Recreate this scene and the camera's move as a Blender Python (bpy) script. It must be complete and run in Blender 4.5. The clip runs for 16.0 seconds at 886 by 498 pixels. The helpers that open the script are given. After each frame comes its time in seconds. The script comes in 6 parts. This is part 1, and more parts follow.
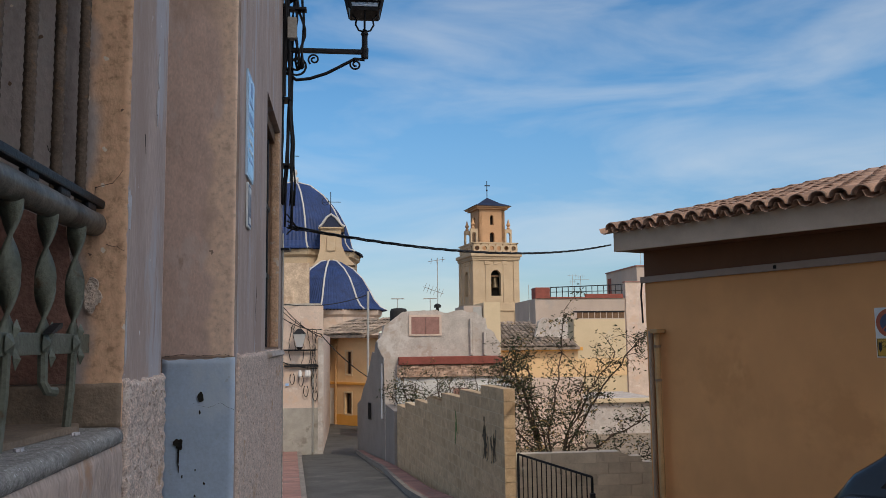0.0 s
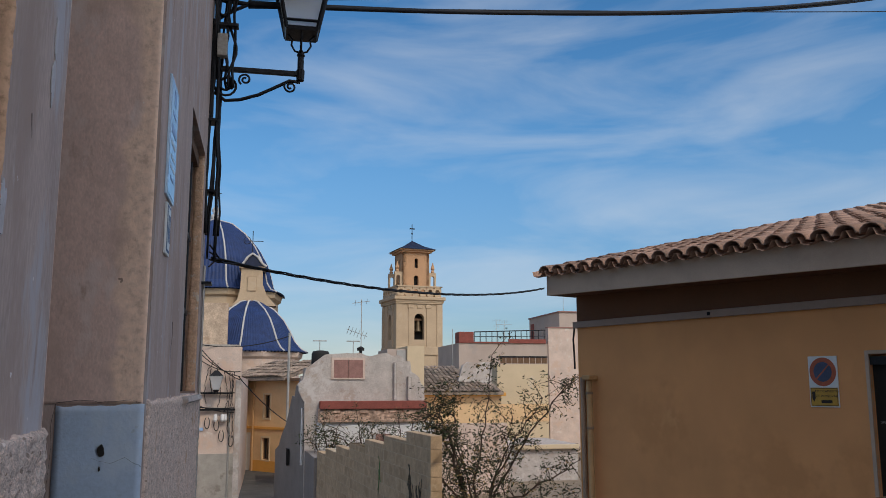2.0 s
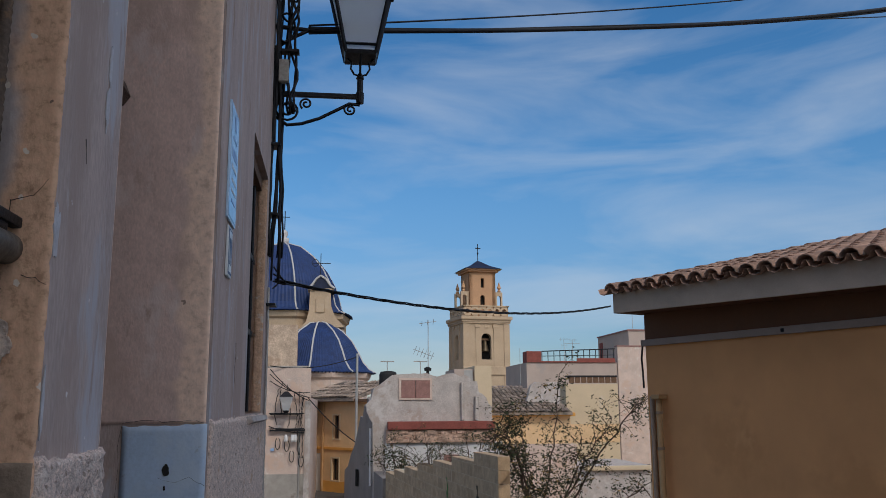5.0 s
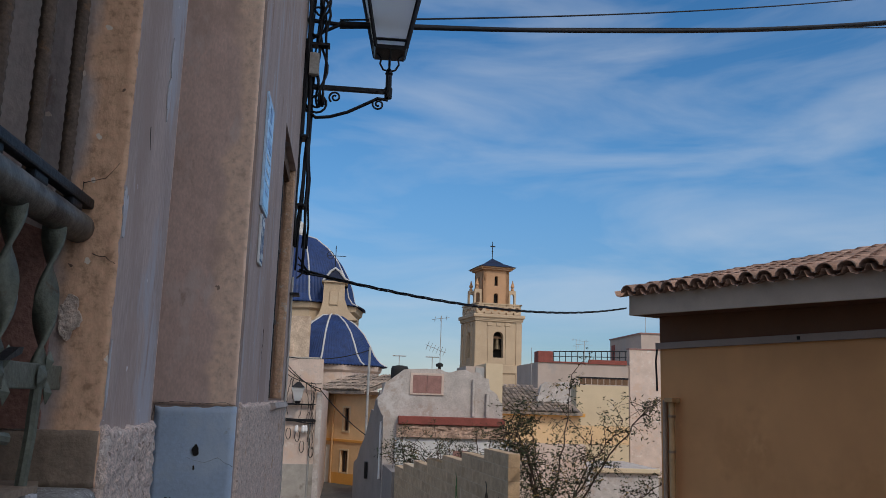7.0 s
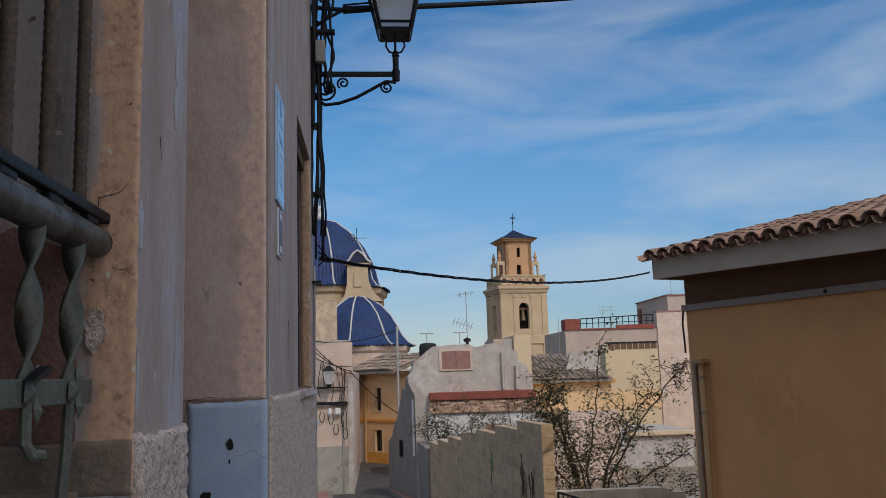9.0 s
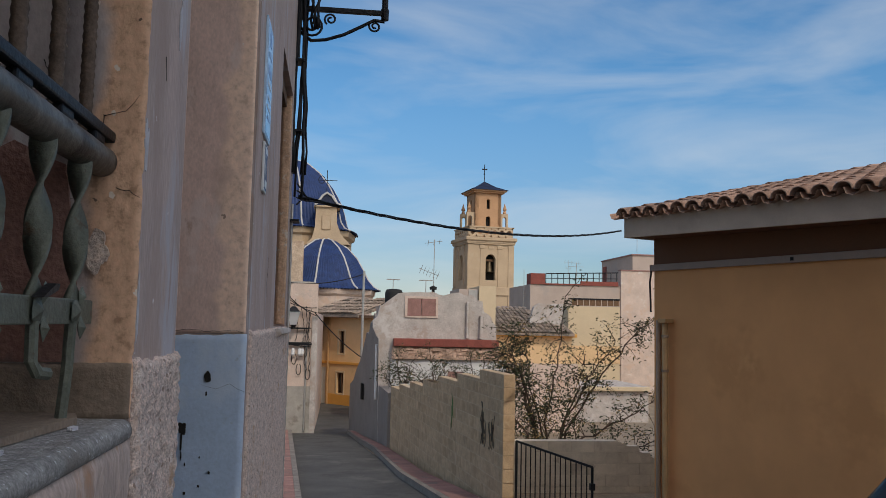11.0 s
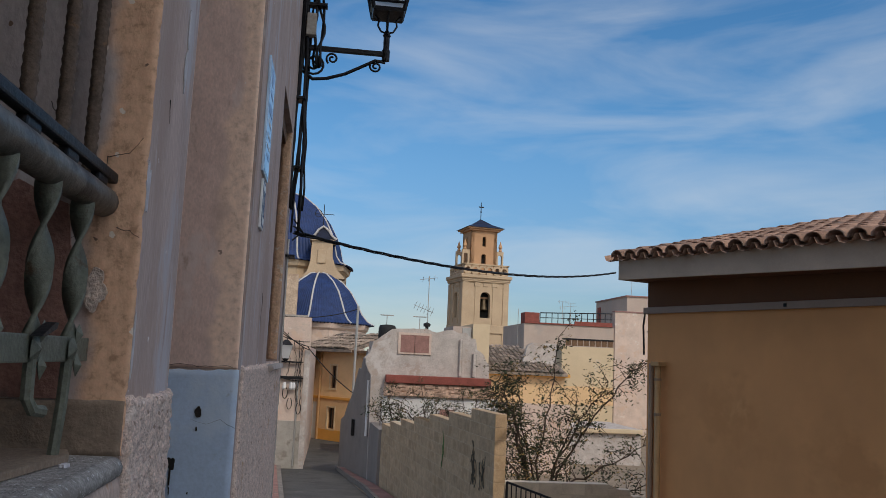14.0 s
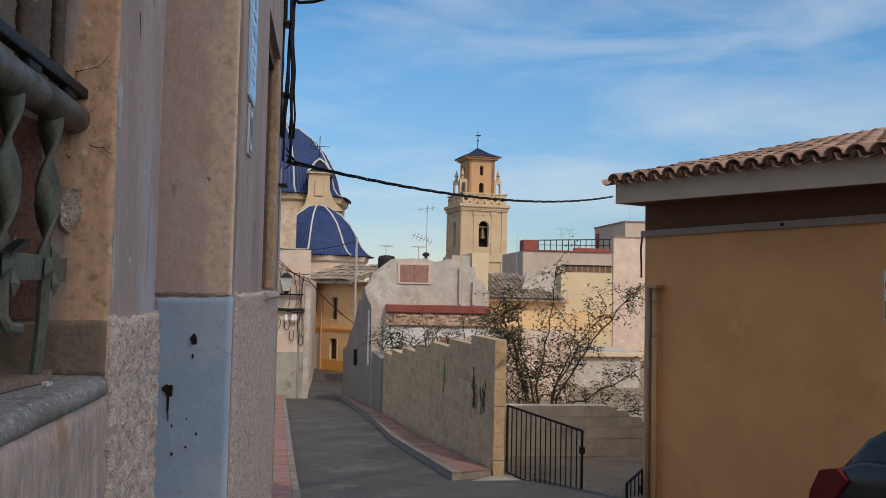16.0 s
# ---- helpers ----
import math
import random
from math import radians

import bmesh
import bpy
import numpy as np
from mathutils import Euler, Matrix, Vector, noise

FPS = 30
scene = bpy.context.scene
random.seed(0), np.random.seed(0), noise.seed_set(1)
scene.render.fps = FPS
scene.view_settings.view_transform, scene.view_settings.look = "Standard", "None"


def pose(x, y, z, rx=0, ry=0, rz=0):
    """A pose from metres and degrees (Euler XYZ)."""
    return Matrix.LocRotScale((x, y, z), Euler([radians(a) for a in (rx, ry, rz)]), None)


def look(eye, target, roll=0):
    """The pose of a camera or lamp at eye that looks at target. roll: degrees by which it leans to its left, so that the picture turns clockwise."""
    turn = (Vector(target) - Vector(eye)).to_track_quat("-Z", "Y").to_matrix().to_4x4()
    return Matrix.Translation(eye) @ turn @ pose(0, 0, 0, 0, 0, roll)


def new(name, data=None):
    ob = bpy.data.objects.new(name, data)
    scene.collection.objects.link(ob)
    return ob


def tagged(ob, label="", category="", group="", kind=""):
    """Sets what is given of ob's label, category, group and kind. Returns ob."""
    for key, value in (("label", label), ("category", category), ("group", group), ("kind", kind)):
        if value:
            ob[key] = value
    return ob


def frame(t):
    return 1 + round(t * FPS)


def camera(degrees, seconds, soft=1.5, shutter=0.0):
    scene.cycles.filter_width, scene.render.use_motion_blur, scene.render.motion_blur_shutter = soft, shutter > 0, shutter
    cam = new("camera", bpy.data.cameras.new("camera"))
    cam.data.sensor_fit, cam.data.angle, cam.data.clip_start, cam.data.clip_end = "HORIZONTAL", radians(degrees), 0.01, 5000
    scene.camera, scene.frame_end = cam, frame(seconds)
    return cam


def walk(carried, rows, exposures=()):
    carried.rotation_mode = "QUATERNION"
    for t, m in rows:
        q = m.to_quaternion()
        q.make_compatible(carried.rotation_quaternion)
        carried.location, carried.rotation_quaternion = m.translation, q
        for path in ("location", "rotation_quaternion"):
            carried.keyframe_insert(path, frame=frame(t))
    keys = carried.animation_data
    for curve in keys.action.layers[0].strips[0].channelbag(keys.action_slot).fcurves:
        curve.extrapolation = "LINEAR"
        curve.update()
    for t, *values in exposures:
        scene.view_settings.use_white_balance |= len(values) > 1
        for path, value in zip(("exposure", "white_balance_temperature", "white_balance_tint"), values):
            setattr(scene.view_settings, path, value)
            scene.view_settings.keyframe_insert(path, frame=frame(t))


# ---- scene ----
cam = camera(55.2, 16.0, soft=0.6)
PATH = [
    (0, (0.364, -2.981, 1.366), (0.62, -0.808, 1.602), -0.7),
    (0.5, (0.325, -2.808, 1.353), (0.563, -0.635, 1.594), -0.4),
    (1, (0.283, -2.683, 1.362), (0.586, -0.519, 1.619), 0.4),
    (1.5, (0.311, -2.651, 1.371), (0.726, -0.518, 1.714), 0.0),
    (2, (0.328, -2.639, 1.373), (0.778, -0.514, 1.719), -0.1),
    (2.5, (0.338, -2.652, 1.373), (0.816, -0.539, 1.75), 0.7),
    (3, (0.353, -2.655, 1.376), (0.86, -0.549, 1.759), 0.4),
    (3.5, (0.374, -2.646, 1.375), (0.903, -0.546, 1.763), 0.2),
    (4, (0.398, -2.65, 1.377), (0.916, -0.547, 1.764), -0.9),
    (4.5, (0.414, -2.633, 1.36), (0.82, -0.507, 1.75), -1.0),
    (5, (0.359, -2.631, 1.37), (0.639, -0.486, 1.767), -0.3),
    (5.2, (0.34, -2.628, 1.373), (0.614, -0.483, 1.781), -0.1),
    (7.3, (0.308, -2.682, 1.352), (0.553, -0.529, 1.735), 2.0),
    (7.5, (0.311, -2.683, 1.351), (0.56, -0.53, 1.729), 2.0),
    (8, (0.328, -2.688, 1.35), (0.579, -0.529, 1.686), 0.8),
    (8.5, (0.331, -2.702, 1.365), (0.531, -0.532, 1.669), -1.4),
    (9, (0.318, -2.693, 1.373), (0.508, -0.526, 1.698), -1.8),
    (9.5, (0.295, -2.683, 1.371), (0.486, -0.519, 1.72), -0.9),
    (10, (0.281, -2.674, 1.363), (0.51, -0.51, 1.683), 0.2),
    (10.2, (0.274, -2.669, 1.363), (0.522, -0.498, 1.62), 0.4),
    (12.3, (0.255, -2.684, 1.371), (0.538, -0.509, 1.546), 2.9),
    (12.5, (0.253, -2.677, 1.374), (0.537, -0.504, 1.551), 3.4),
    (13, (0.255, -2.687, 1.373), (0.539, -0.515, 1.574), 3.8),
    (13.5, (0.264, -2.69, 1.373), (0.548, -0.517, 1.575), 3.3),
    (14, (0.262, -2.699, 1.375), (0.542, -0.537, 1.661), 2.6),
    (14.5, (0.257, -2.694, 1.375), (0.536, -0.532, 1.677), 2.7),
    (15, (0.27, -2.696, 1.371), (0.55, -0.535, 1.672), 1.9),
    (15.5, (0.266, -2.683, 1.366), (0.553, -0.516, 1.609), 1.3),
    (16, (0.286, -2.677, 1.352), (0.578, -0.499, 1.458), 1.2),
]
walk(cam, [(t, look(eye, target, roll)) for t, eye, target, roll in PATH],
     exposures=[(0, 0.29, 7250, 10), (1.5, 0.18, 6950, 10), (2.5, 0.11, 6750, 10), (4, 0.19, 6850, 10), (5, -0.05, 6500, 10), (8, 0.03, 6650, 10), (9, 0.04, 6750, 10),
                (12.5, 0.2, 7150, 10), (13, 0.15, 7100, 10), (15, 0.1, 6850, 10), (16, 0.34, 7300, 10)])

# ---- light ----
SUN = Vector((0.36, -0.93, 0.95)).normalized()
sun_data = bpy.data.lights.new("sun", "SUN")
sun_data.energy, sun_data.angle, sun_data.color = 1.2, radians(0.6), (1.0, 0.93, 0.82)
sun = new("sun", sun_data)
sun.matrix_basis = look(tuple(SUN * 60), (0, 0, 0))

world = bpy.data.worlds.new("sky")
scene.world = world
world.use_nodes = True
wn, wl = world.node_tree.nodes, world.node_tree.links
wn.clear()
sky = wn.new("ShaderNodeTexSky")
sky.sky_type, sky.sun_disc = "NISHITA", False
sky.sun_elevation, sky.sun_rotation = math.asin(SUN.z), math.atan2(SUN.x, SUN.y)
sky.air_density, sky.dust_density, sky.ozone_density = 1.0, 0.06, 2.0
wc = wn.new("ShaderNodeTexCoord")
wm = wn.new("ShaderNodeMapping")
wm.inputs["Rotation"].default_value = (0.1, 0.35, 0.5)
wm.inputs["Scale"].default_value = (1.6, 1.2, 6.0)
cl = wn.new("ShaderNodeTexNoise")
cl.inputs["Scale"].default_value, cl.inputs["Detail"].default_value = 2.2, 7.0
cl.inputs["Roughness"].default_value, cl.inputs["Distortion"].default_value = 0.52, 0.5
cr = wn.new("ShaderNodeMapRange")
cr.inputs["From Min"].default_value, cr.inputs["From Max"].default_value = 0.40, 0.84
cr.inputs["To Min"].default_value, cr.inputs["To Max"].default_value = 0.0, 0.56
wx = wn.new("ShaderNodeMixRGB")
wx.inputs["Color2"].default_value = (5.6, 6.0, 6.5, 1)
bg = wn.new("ShaderNodeBackground")
bg.inputs["Strength"].default_value = 0.112
wo = wn.new("ShaderNodeOutputWorld")
wl.new(wc.outputs["Generated"], wm.inputs["Vector"])
wl.new(wm.outputs["Vector"], cl.inputs["Vector"])
wl.new(cl.outputs["Fac"], cr.inputs["Value"])
wl.new(cr.outputs["Result"], wx.inputs["Fac"])
hs = wn.new("ShaderNodeHueSaturation")
hs.inputs["Saturation"].default_value, hs.inputs["Value"].default_value = 1.34, 1.04
wl.new(sky.outputs["Color"], hs.inputs["Color"])
# the low sky is a deeper, hazier blue than a clean atmosphere gives
sz = wn.new("ShaderNodeSeparateXYZ")
lowr = wn.new("ShaderNodeMapRange")
lowr.interpolation_type = "SMOOTHSTEP"
lowr.inputs["From Min"].default_value, lowr.inputs["From Max"].default_value = -0.02, 0.30
lowr.inputs["To Min"].default_value, lowr.inputs["To Max"].default_value = 1.0, 0.0
lowm = wn.new("ShaderNodeMixRGB")
lowm.blend_type = "MULTIPLY"
lowm.inputs["Color2"].default_value = (0.33, 0.41, 0.57, 1)
wl.new(wc.outputs["Generated"], sz.inputs["Vector"])
wl.new(sz.outputs["Z"], lowr.inputs["Value"])
wl.new(lowr.outputs["Result"], lowm.inputs["Fac"])
wl.new(hs.outputs["Color"], lowm.inputs["Color1"])
wl.new(lowm.outputs["Color"], wx.inputs["Color1"])
# a broad warm glow, added round the unseen sun, lifts the shaded walls
dt = wn.new("ShaderNodeVectorMath")
dt.operation = "DOT_PRODUCT"
dt.inputs[1].default_value = SUN
mx = wn.new("ShaderNodeMath")
mx.operation, mx.inputs[1].default_value = "MAXIMUM", 0.0
pw = wn.new("ShaderNodeMath")
pw.operation, pw.inputs[1].default_value = "POWER", 3.0
ha = wn.new("ShaderNodeMixRGB")
ha.blend_type = "ADD"
ha.inputs["Color2"].default_value = (10.5, 9.2, 7.5, 1)
wl.new(wc.outputs["Generated"], dt.inputs[0])
wl.new(dt.outputs["Value"], mx.inputs[0])
wl.new(mx.outputs["Value"], pw.inputs[0])
wl.new(pw.outputs["Value"], ha.inputs["Fac"])
wl.new(wx.outputs["Color"], ha.inputs["Color1"])
wl.new(ha.outputs["Color"], bg.inputs["Color"])
wl.new(bg.outputs["Background"], wo.inputs["Surface"])


# ---- materials ----
def mat(name, base, rough=0.85, var=0.18, scale=5.0, bump=0.25, fine=70.0, stain=None, stain_amount=0.5,
        stain_scale=1.3, metal=0.0, stretch=(1, 1, 1), island=0.0, spec=0.3, random_tint=0.0):
    m = bpy.data.materials.new(name)
    m.use_nodes = True
    n, l = m.node_tree.nodes, m.node_tree.links
    b = n["Principled BSDF"]
    b.inputs["Metallic"].default_value = metal
    b.inputs["Specular IOR Level"].default_value = spec
    tc = n.new("ShaderNodeTexCoord")
    mp = n.new("ShaderNodeMapping")
    mp.inputs["Scale"].default_value = stretch
    l.new(tc.outputs["Object"], mp.inputs["Vector"])
    if random_tint:
        # alike pieces share a mesh, so each takes its own stretch of the grain
        ro = n.new("ShaderNodeObjectInfo")
        rm = n.new("ShaderNodeMath")
        rm.operation, rm.inputs[1].default_value = "MULTIPLY", 83.0
        l.new(ro.outputs["Random"], rm.inputs[0])
        l.new(rm.outputs["Value"], mp.inputs["Location"])
    n1 = n.new("ShaderNodeTexNoise")
    n1.inputs["Scale"].default_value, n1.inputs["Detail"].default_value = scale, 8
    n1.inputs["Roughness"].default_value = 0.62
    l.new(mp.outputs["Vector"], n1.inputs["Vector"])
    r1 = n.new("ShaderNodeValToRGB")
    lo = [max(0, c * (1 - var)) for c in base]
    hi = [min(1, c * (1 + var)) for c in base]
    r1.color_ramp.elements[0].position, r1.color_ramp.elements[1].position = 0.3, 0.7
    r1.color_ramp.elements[0].color, r1.color_ramp.elements[1].color = (*lo, 1), (*hi, 1)
    l.new(n1.outputs["Fac"], r1.inputs["Fac"])
    out = r1.outputs["Color"]
    n2 = n.new("ShaderNodeTexNoise")
    n2.inputs["Scale"].default_value, n2.inputs["Detail"].default_value = fine, 4
    l.new(mp.outputs["Vector"], n2.inputs["Vector"])
    g = n.new("ShaderNodeMixRGB")
    g.blend_type = "MULTIPLY"
    g.inputs["Fac"].default_value = min(1.0, var * 1.6)
    rg = n.new("ShaderNodeMapRange")
    rg.inputs["From Min"].default_value, rg.inputs["From Max"].default_value = 0.3, 0.7
    rg.inputs["To Min"].default_value, rg.inputs["To Max"].default_value = 0.45, 1.35
    l.new(n2.outputs["Fac"], rg.inputs["Value"])
    l.new(out, g.inputs["Color1"])
    l.new(rg.outputs["Result"], g.inputs["Color2"])
    out = g.outputs["Color"]
    for k, (col, amount, sc) in enumerate(stain if stain else ()):
        n3 = n.new("ShaderNodeTexNoise")
        n3.inputs["Scale"].default_value, n3.inputs["Detail"].default_value = sc, 9
        n3.inputs["Roughness"].default_value = 0.66
        off = n.new("ShaderNodeMapping")
        off.inputs["Location"].default_value = (3.1 + 5.3 * k, 1.7, 8.2 * k)
        l.new(mp.outputs["Vector"], off.inputs["Vector"])
        l.new(off.outputs["Vector"], n3.inputs["Vector"])
        r3 = n.new("ShaderNodeMapRange")
        r3.inputs["From Min"].default_value = 0.70 - amount * 0.4
        r3.inputs["From Max"].default_value = 0.78 - amount * 0.4
        l.new(n3.outputs["Fac"], r3.inputs["Value"])
        x3 = n.new("ShaderNodeMixRGB")
        x3.inputs["Color2"].default_value = (*col, 1)
        l.new(r3.outputs["Result"], x3.inputs["Fac"])
        l.new(out, x3.inputs["Color1"])
        out = x3.outputs["Color"]
    if random_tint:
        oi = n.new("ShaderNodeObjectInfo")
        rr = n.new("ShaderNodeMapRange")
        rr.inputs["To Min"].default_value, rr.inputs["To Max"].default_value = 1 - random_tint, 1 + random_tint
        l.new(oi.outputs["Random"], rr.inputs["Value"])
        xt = n.new("ShaderNodeMixRGB")
        xt.blend_type, xt.inputs["Fac"].default_value = "MULTIPLY", 1.0
        l.new(out, xt.inputs["Color1"])
        l.new(rr.outputs["Result"], xt.inputs["Color2"])
        out = xt.outputs["Color"]
    if island:
        ge = n.new("ShaderNodeNewGeometry")
        rr = n.new("ShaderNodeMapRange")
        rr.inputs["To Min"].default_value, rr.inputs["To Max"].default_value = 1 - island, 1 + island
        l.new(ge.outputs["Random Per Island"], rr.inputs["Value"])
        xt = n.new("ShaderNodeMixRGB")
        xt.blend_type, xt.inputs["Fac"].default_value = "MULTIPLY", 1.0
        l.new(out, xt.inputs["Color1"])
        l.new(rr.outputs["Result"], xt.inputs["Color2"])
        out = xt.outputs["Color"]
    l.new(out, b.inputs["Base Color"])
    rv = n.new("ShaderNodeMapRange")
    rv.inputs["To Min"].default_value, rv.inputs["To Max"].default_value = max(0.05, rough - 0.12), min(1, rough + 0.1)
    l.new(n1.outputs["Fac"], rv.inputs["Value"])
    l.new(rv.outputs["Result"], b.inputs["Roughness"])
    if bump:
        ad = n.new("ShaderNodeMath")
        ad.operation = "MULTIPLY_ADD"
        ad.inputs[1].default_value = 0.35
        l.new(n2.outputs["Fac"], ad.inputs[0])
        l.new(n1.outputs["Fac"], ad.inputs[2])
        bp = n.new("ShaderNodeBump")
        bp.inputs["Strength"].default_value, bp.inputs["Distance"].default_value = bump, 0.02
        l.new(ad.outputs["Value"], bp.inputs["Height"])
        l.new(bp.outputs["Normal"], b.inputs["Normal"])
    return m


M = {}
M["facade"] = mat("facade_plaster", (0.493, 0.387, 0.343), 0.92, 0.16, 9.0, 0.25, 150,
                  [((0.422, 0.317, 0.268), 0.46, 3.2), ((0.493, 0.466, 0.484), 0.36, 5.5), ((0.361, 0.255, 0.207), 0.26, 9.0), ((0.581, 0.528, 0.502), 0.16, 16.0)], stretch=(1, 1, 0.28))
M["jamb"] = mat("jamb_plaster", (0.688, 0.498, 0.419), 0.92, 0.14, 4.0, 0.10, 160, [((0.595, 0.419, 0.339), 0.46, 3.0), ((0.707, 0.558, 0.493), 0.32, 6), ((0.502, 0.344, 0.274), 0.24, 9)], stretch=(1, 1, 0.5))
M["ochre_edge"] = mat("worn_ochre_plaster", (0.60, 0.385, 0.25), 0.95, 0.2, 14, 0.5, 90,
                      [((0.60, 0.52, 0.43), 0.30, 16), ((0.34, 0.23, 0.14), 0.2, 22)])
M["reveal"] = mat("reveal_plaster", (0.43, 0.37, 0.348), 0.93, 0.12, 6, 0.2, 120,
                  [((0.344, 0.206, 0.172), 0.44, 4.0), ((0.447, 0.417, 0.404), 0.4, 5), ((0.258, 0.163, 0.133), 0.16, 9)], stretch=(1, 1, 0.6))
M["plinth"] = mat("rough_plinth_render", (0.72, 0.57, 0.485), 0.97, 0.3, 60, 0.55, 240, [((0.60, 0.40, 0.27), 0.3, 7), ((0.80, 0.68, 0.60), 0.34, 30)])
M["blue_paint"] = mat("blue_grey_paint", (0.45, 0.565, 0.715), 0.62, 0.08, 5, 0.12, 110, [((0.52, 0.615, 0.73), 0.4, 3.0), ((0.36, 0.42, 0.48), 0.16, 22)])
M["bare_patch"] = mat("bare_grey_plaster", (0.56, 0.54, 0.56), 0.95, 0.14, 20, 0.2, 100)
M["sill_stone"] = mat("grey_sill_stone", (0.33, 0.315, 0.295), 0.8, 0.34, 60, 0.5, 260, [((0.24, 0.215, 0.19), 0.34, 8), ((0.50, 0.50, 0.49), 0.2, 90)])
M["under_sill"] = mat("orange_under_sill", (0.528, 0.414, 0.352), 0.95, 0.24, 22, 0.5, 160, [((0.484, 0.282, 0.176), 0.36, 9), ((0.598, 0.51, 0.458), 0.28, 12)], stretch=(1, 1, 0.2))
M["iron"] = mat("green_grey_iron", (0.15, 0.16, 0.125), 0.55, 0.22, 18, 0.2, 160, [((0.19, 0.195, 0.165), 0.35, 9), ((0.12, 0.075, 0.045), 0.2, 26)], metal=0.15)
M["tube"] = mat("galvanised_tube", (0.17, 0.16, 0.14), 0.5, 0.3, 14, 0.15, 90, [((0.08, 0.07, 0.06), 0.35, 12)], metal=0.5)
M["rebar"] = mat("rusty_ribbed_bar", (0.115, 0.08, 0.058), 0.75, 0.3, 40, 0.2, 200, [((0.17, 0.10, 0.055), 0.3, 30)])
M["red_coat"] = mat("dark_red_old_coat", (0.27, 0.145, 0.115), 0.93, 0.25, 9, 0.3, 120, [((0.36, 0.22, 0.18), 0.34, 8), ((0.18, 0.11, 0.09), 0.3, 12)])
M["frame_brown"] = mat("sun_bleached_brown_wood", (0.27, 0.165, 0.115), 0.85, 0.3, 9, 0.3, 70, [((0.13, 0.075, 0.05), 0.34, 8), ((0.42, 0.30, 0.22), 0.22, 12)], stretch=(4, 4, 0.5))
M["lime_lump"] = mat("pale_lime_plaster", (0.66, 0.53, 0.44), 0.95, 0.25, 30, 0.6, 120, [((0.50, 0.36, 0.27), 0.34, 40)])
M["dark_coat"] = mat("dark_cement_coat", (0.264, 0.198, 0.145), 0.95, 0.2, 12, 0.3, 140, [((0.211, 0.158, 0.119), 0.4, 10)])
M["black_iron"] = mat("black_iron", (0.018, 0.018, 0.02), 0.5, 0.3, 30, 0.1, 120, metal=0.4)
M["cable"] = mat("black_cable", (0.012, 0.012, 0.014), 0.6, 0.3, 30, 0.0)
M["door_wood"] = mat("dark_brown_door_wood", (0.055, 0.028, 0.02), 0.55, 0.35, 8, 0.2, 60, stretch=(8, 8, 0.5))
M["sign_blue"] = mat("pale_blue_sign_enamel", (0.52, 0.71, 0.90), 0.22, 0.06, 6, 0.0, 30, spec=0.8)
M["sign_white"] = mat("white_sign_enamel", (0.72, 0.74, 0.74), 0.4, 0.05, 6, 0.0, 30)
M["bar_blue"] = mat("mid_blue_print", (0.30, 0.46, 0.70), 0.5, 0.05, 9, 0.0)
M["bar_dark"] = mat("dark_blue_print", (0.05, 0.10, 0.22), 0.5, 0.05, 9, 0.0)
M["garage"] = mat("ochre_garage_render", (0.74, 0.36, 0.15), 0.93, 0.1, 1.1, 0.15, 140, [((0.67, 0.32, 0.13), 0.4, 0.8), ((0.77, 0.39, 0.17), 0.16, 1.7)])
M["fascia"] = mat("pale_fascia_render", (0.50, 0.39, 0.305), 0.9, 0.12, 2.5, 0.1, 120, [((0.44, 0.335, 0.26), 0.36, 1.2)])
# brown kept dark enough to carry the shadow below the eave
M["soffit"] = mat("eave_shaded_brown_render", (0.165, 0.075, 0.04), 0.9, 0.1, 2, 0.1, 100)
M["grey_band"] = mat("grey_metal_channel", (0.345, 0.25, 0.20), 0.65, 0.08, 3, 0.02, 90)
M["tile"] = mat("clay_roof_tile", (0.40, 0.25, 0.185), 0.88, 0.28, 9, 0.3, 90, [((0.22, 0.165, 0.135), 0.36, 7), ((0.50, 0.36, 0.28), 0.24, 10)], random_tint=0.28)
M["tile_far"] = mat("clay_roof_tile_far", (0.40, 0.25, 0.185), 0.88, 0.28, 9, 0.3, 90, [((0.22, 0.165, 0.135), 0.36, 7), ((0.50, 0.36, 0.28), 0.24, 10)], island=0.28)
M["old_tile"] = mat("old_grey_roof_tile", (0.31, 0.235, 0.18), 0.92, 0.35, 4, 0.3, 30, [((0.14, 0.12, 0.10), 0.4, 2)], island=0.3)
M["asphalt"] = mat("worn_asphalt", (0.088, 0.085, 0.082), 0.9, 0.3, 1.2, 0.25, 120, [((0.125, 0.117, 0.11), 0.35, 1.1), ((0.055, 0.052, 0.05), 0.28, 0.7)])
M["red_paving"] = mat("red_pavement_tile", (0.30, 0.165, 0.14), 0.9, 0.2, 4, 0.2, 60, [((0.2, 0.16, 0.14), 0.3, 3)], random_tint=0.15)
M["kerb"] = mat("concrete_kerb", (0.235, 0.205, 0.18), 0.92, 0.2, 6, 0.2, 80, [((0.15, 0.13, 0.115), 0.3, 4)], random_tint=0.12)
M["concrete"] = mat("old_concrete", (0.36, 0.33, 0.29), 0.93, 0.2, 3, 0.25, 70, [((0.24, 0.21, 0.18), 0.35, 2)])
M["earth"] = mat("dry_earth", (0.26, 0.20, 0.14), 0.98, 0.3, 0.8, 0.4, 20)
M["block"] = mat("sandy_concrete_block", (0.52, 0.365, 0.225), 0.95, 0.2, 7, 0.4, 110, [((0.42, 0.285, 0.165), 0.42, 1.6), ((0.58, 0.435, 0.29), 0.22, 4.0)], random_tint=0.08)
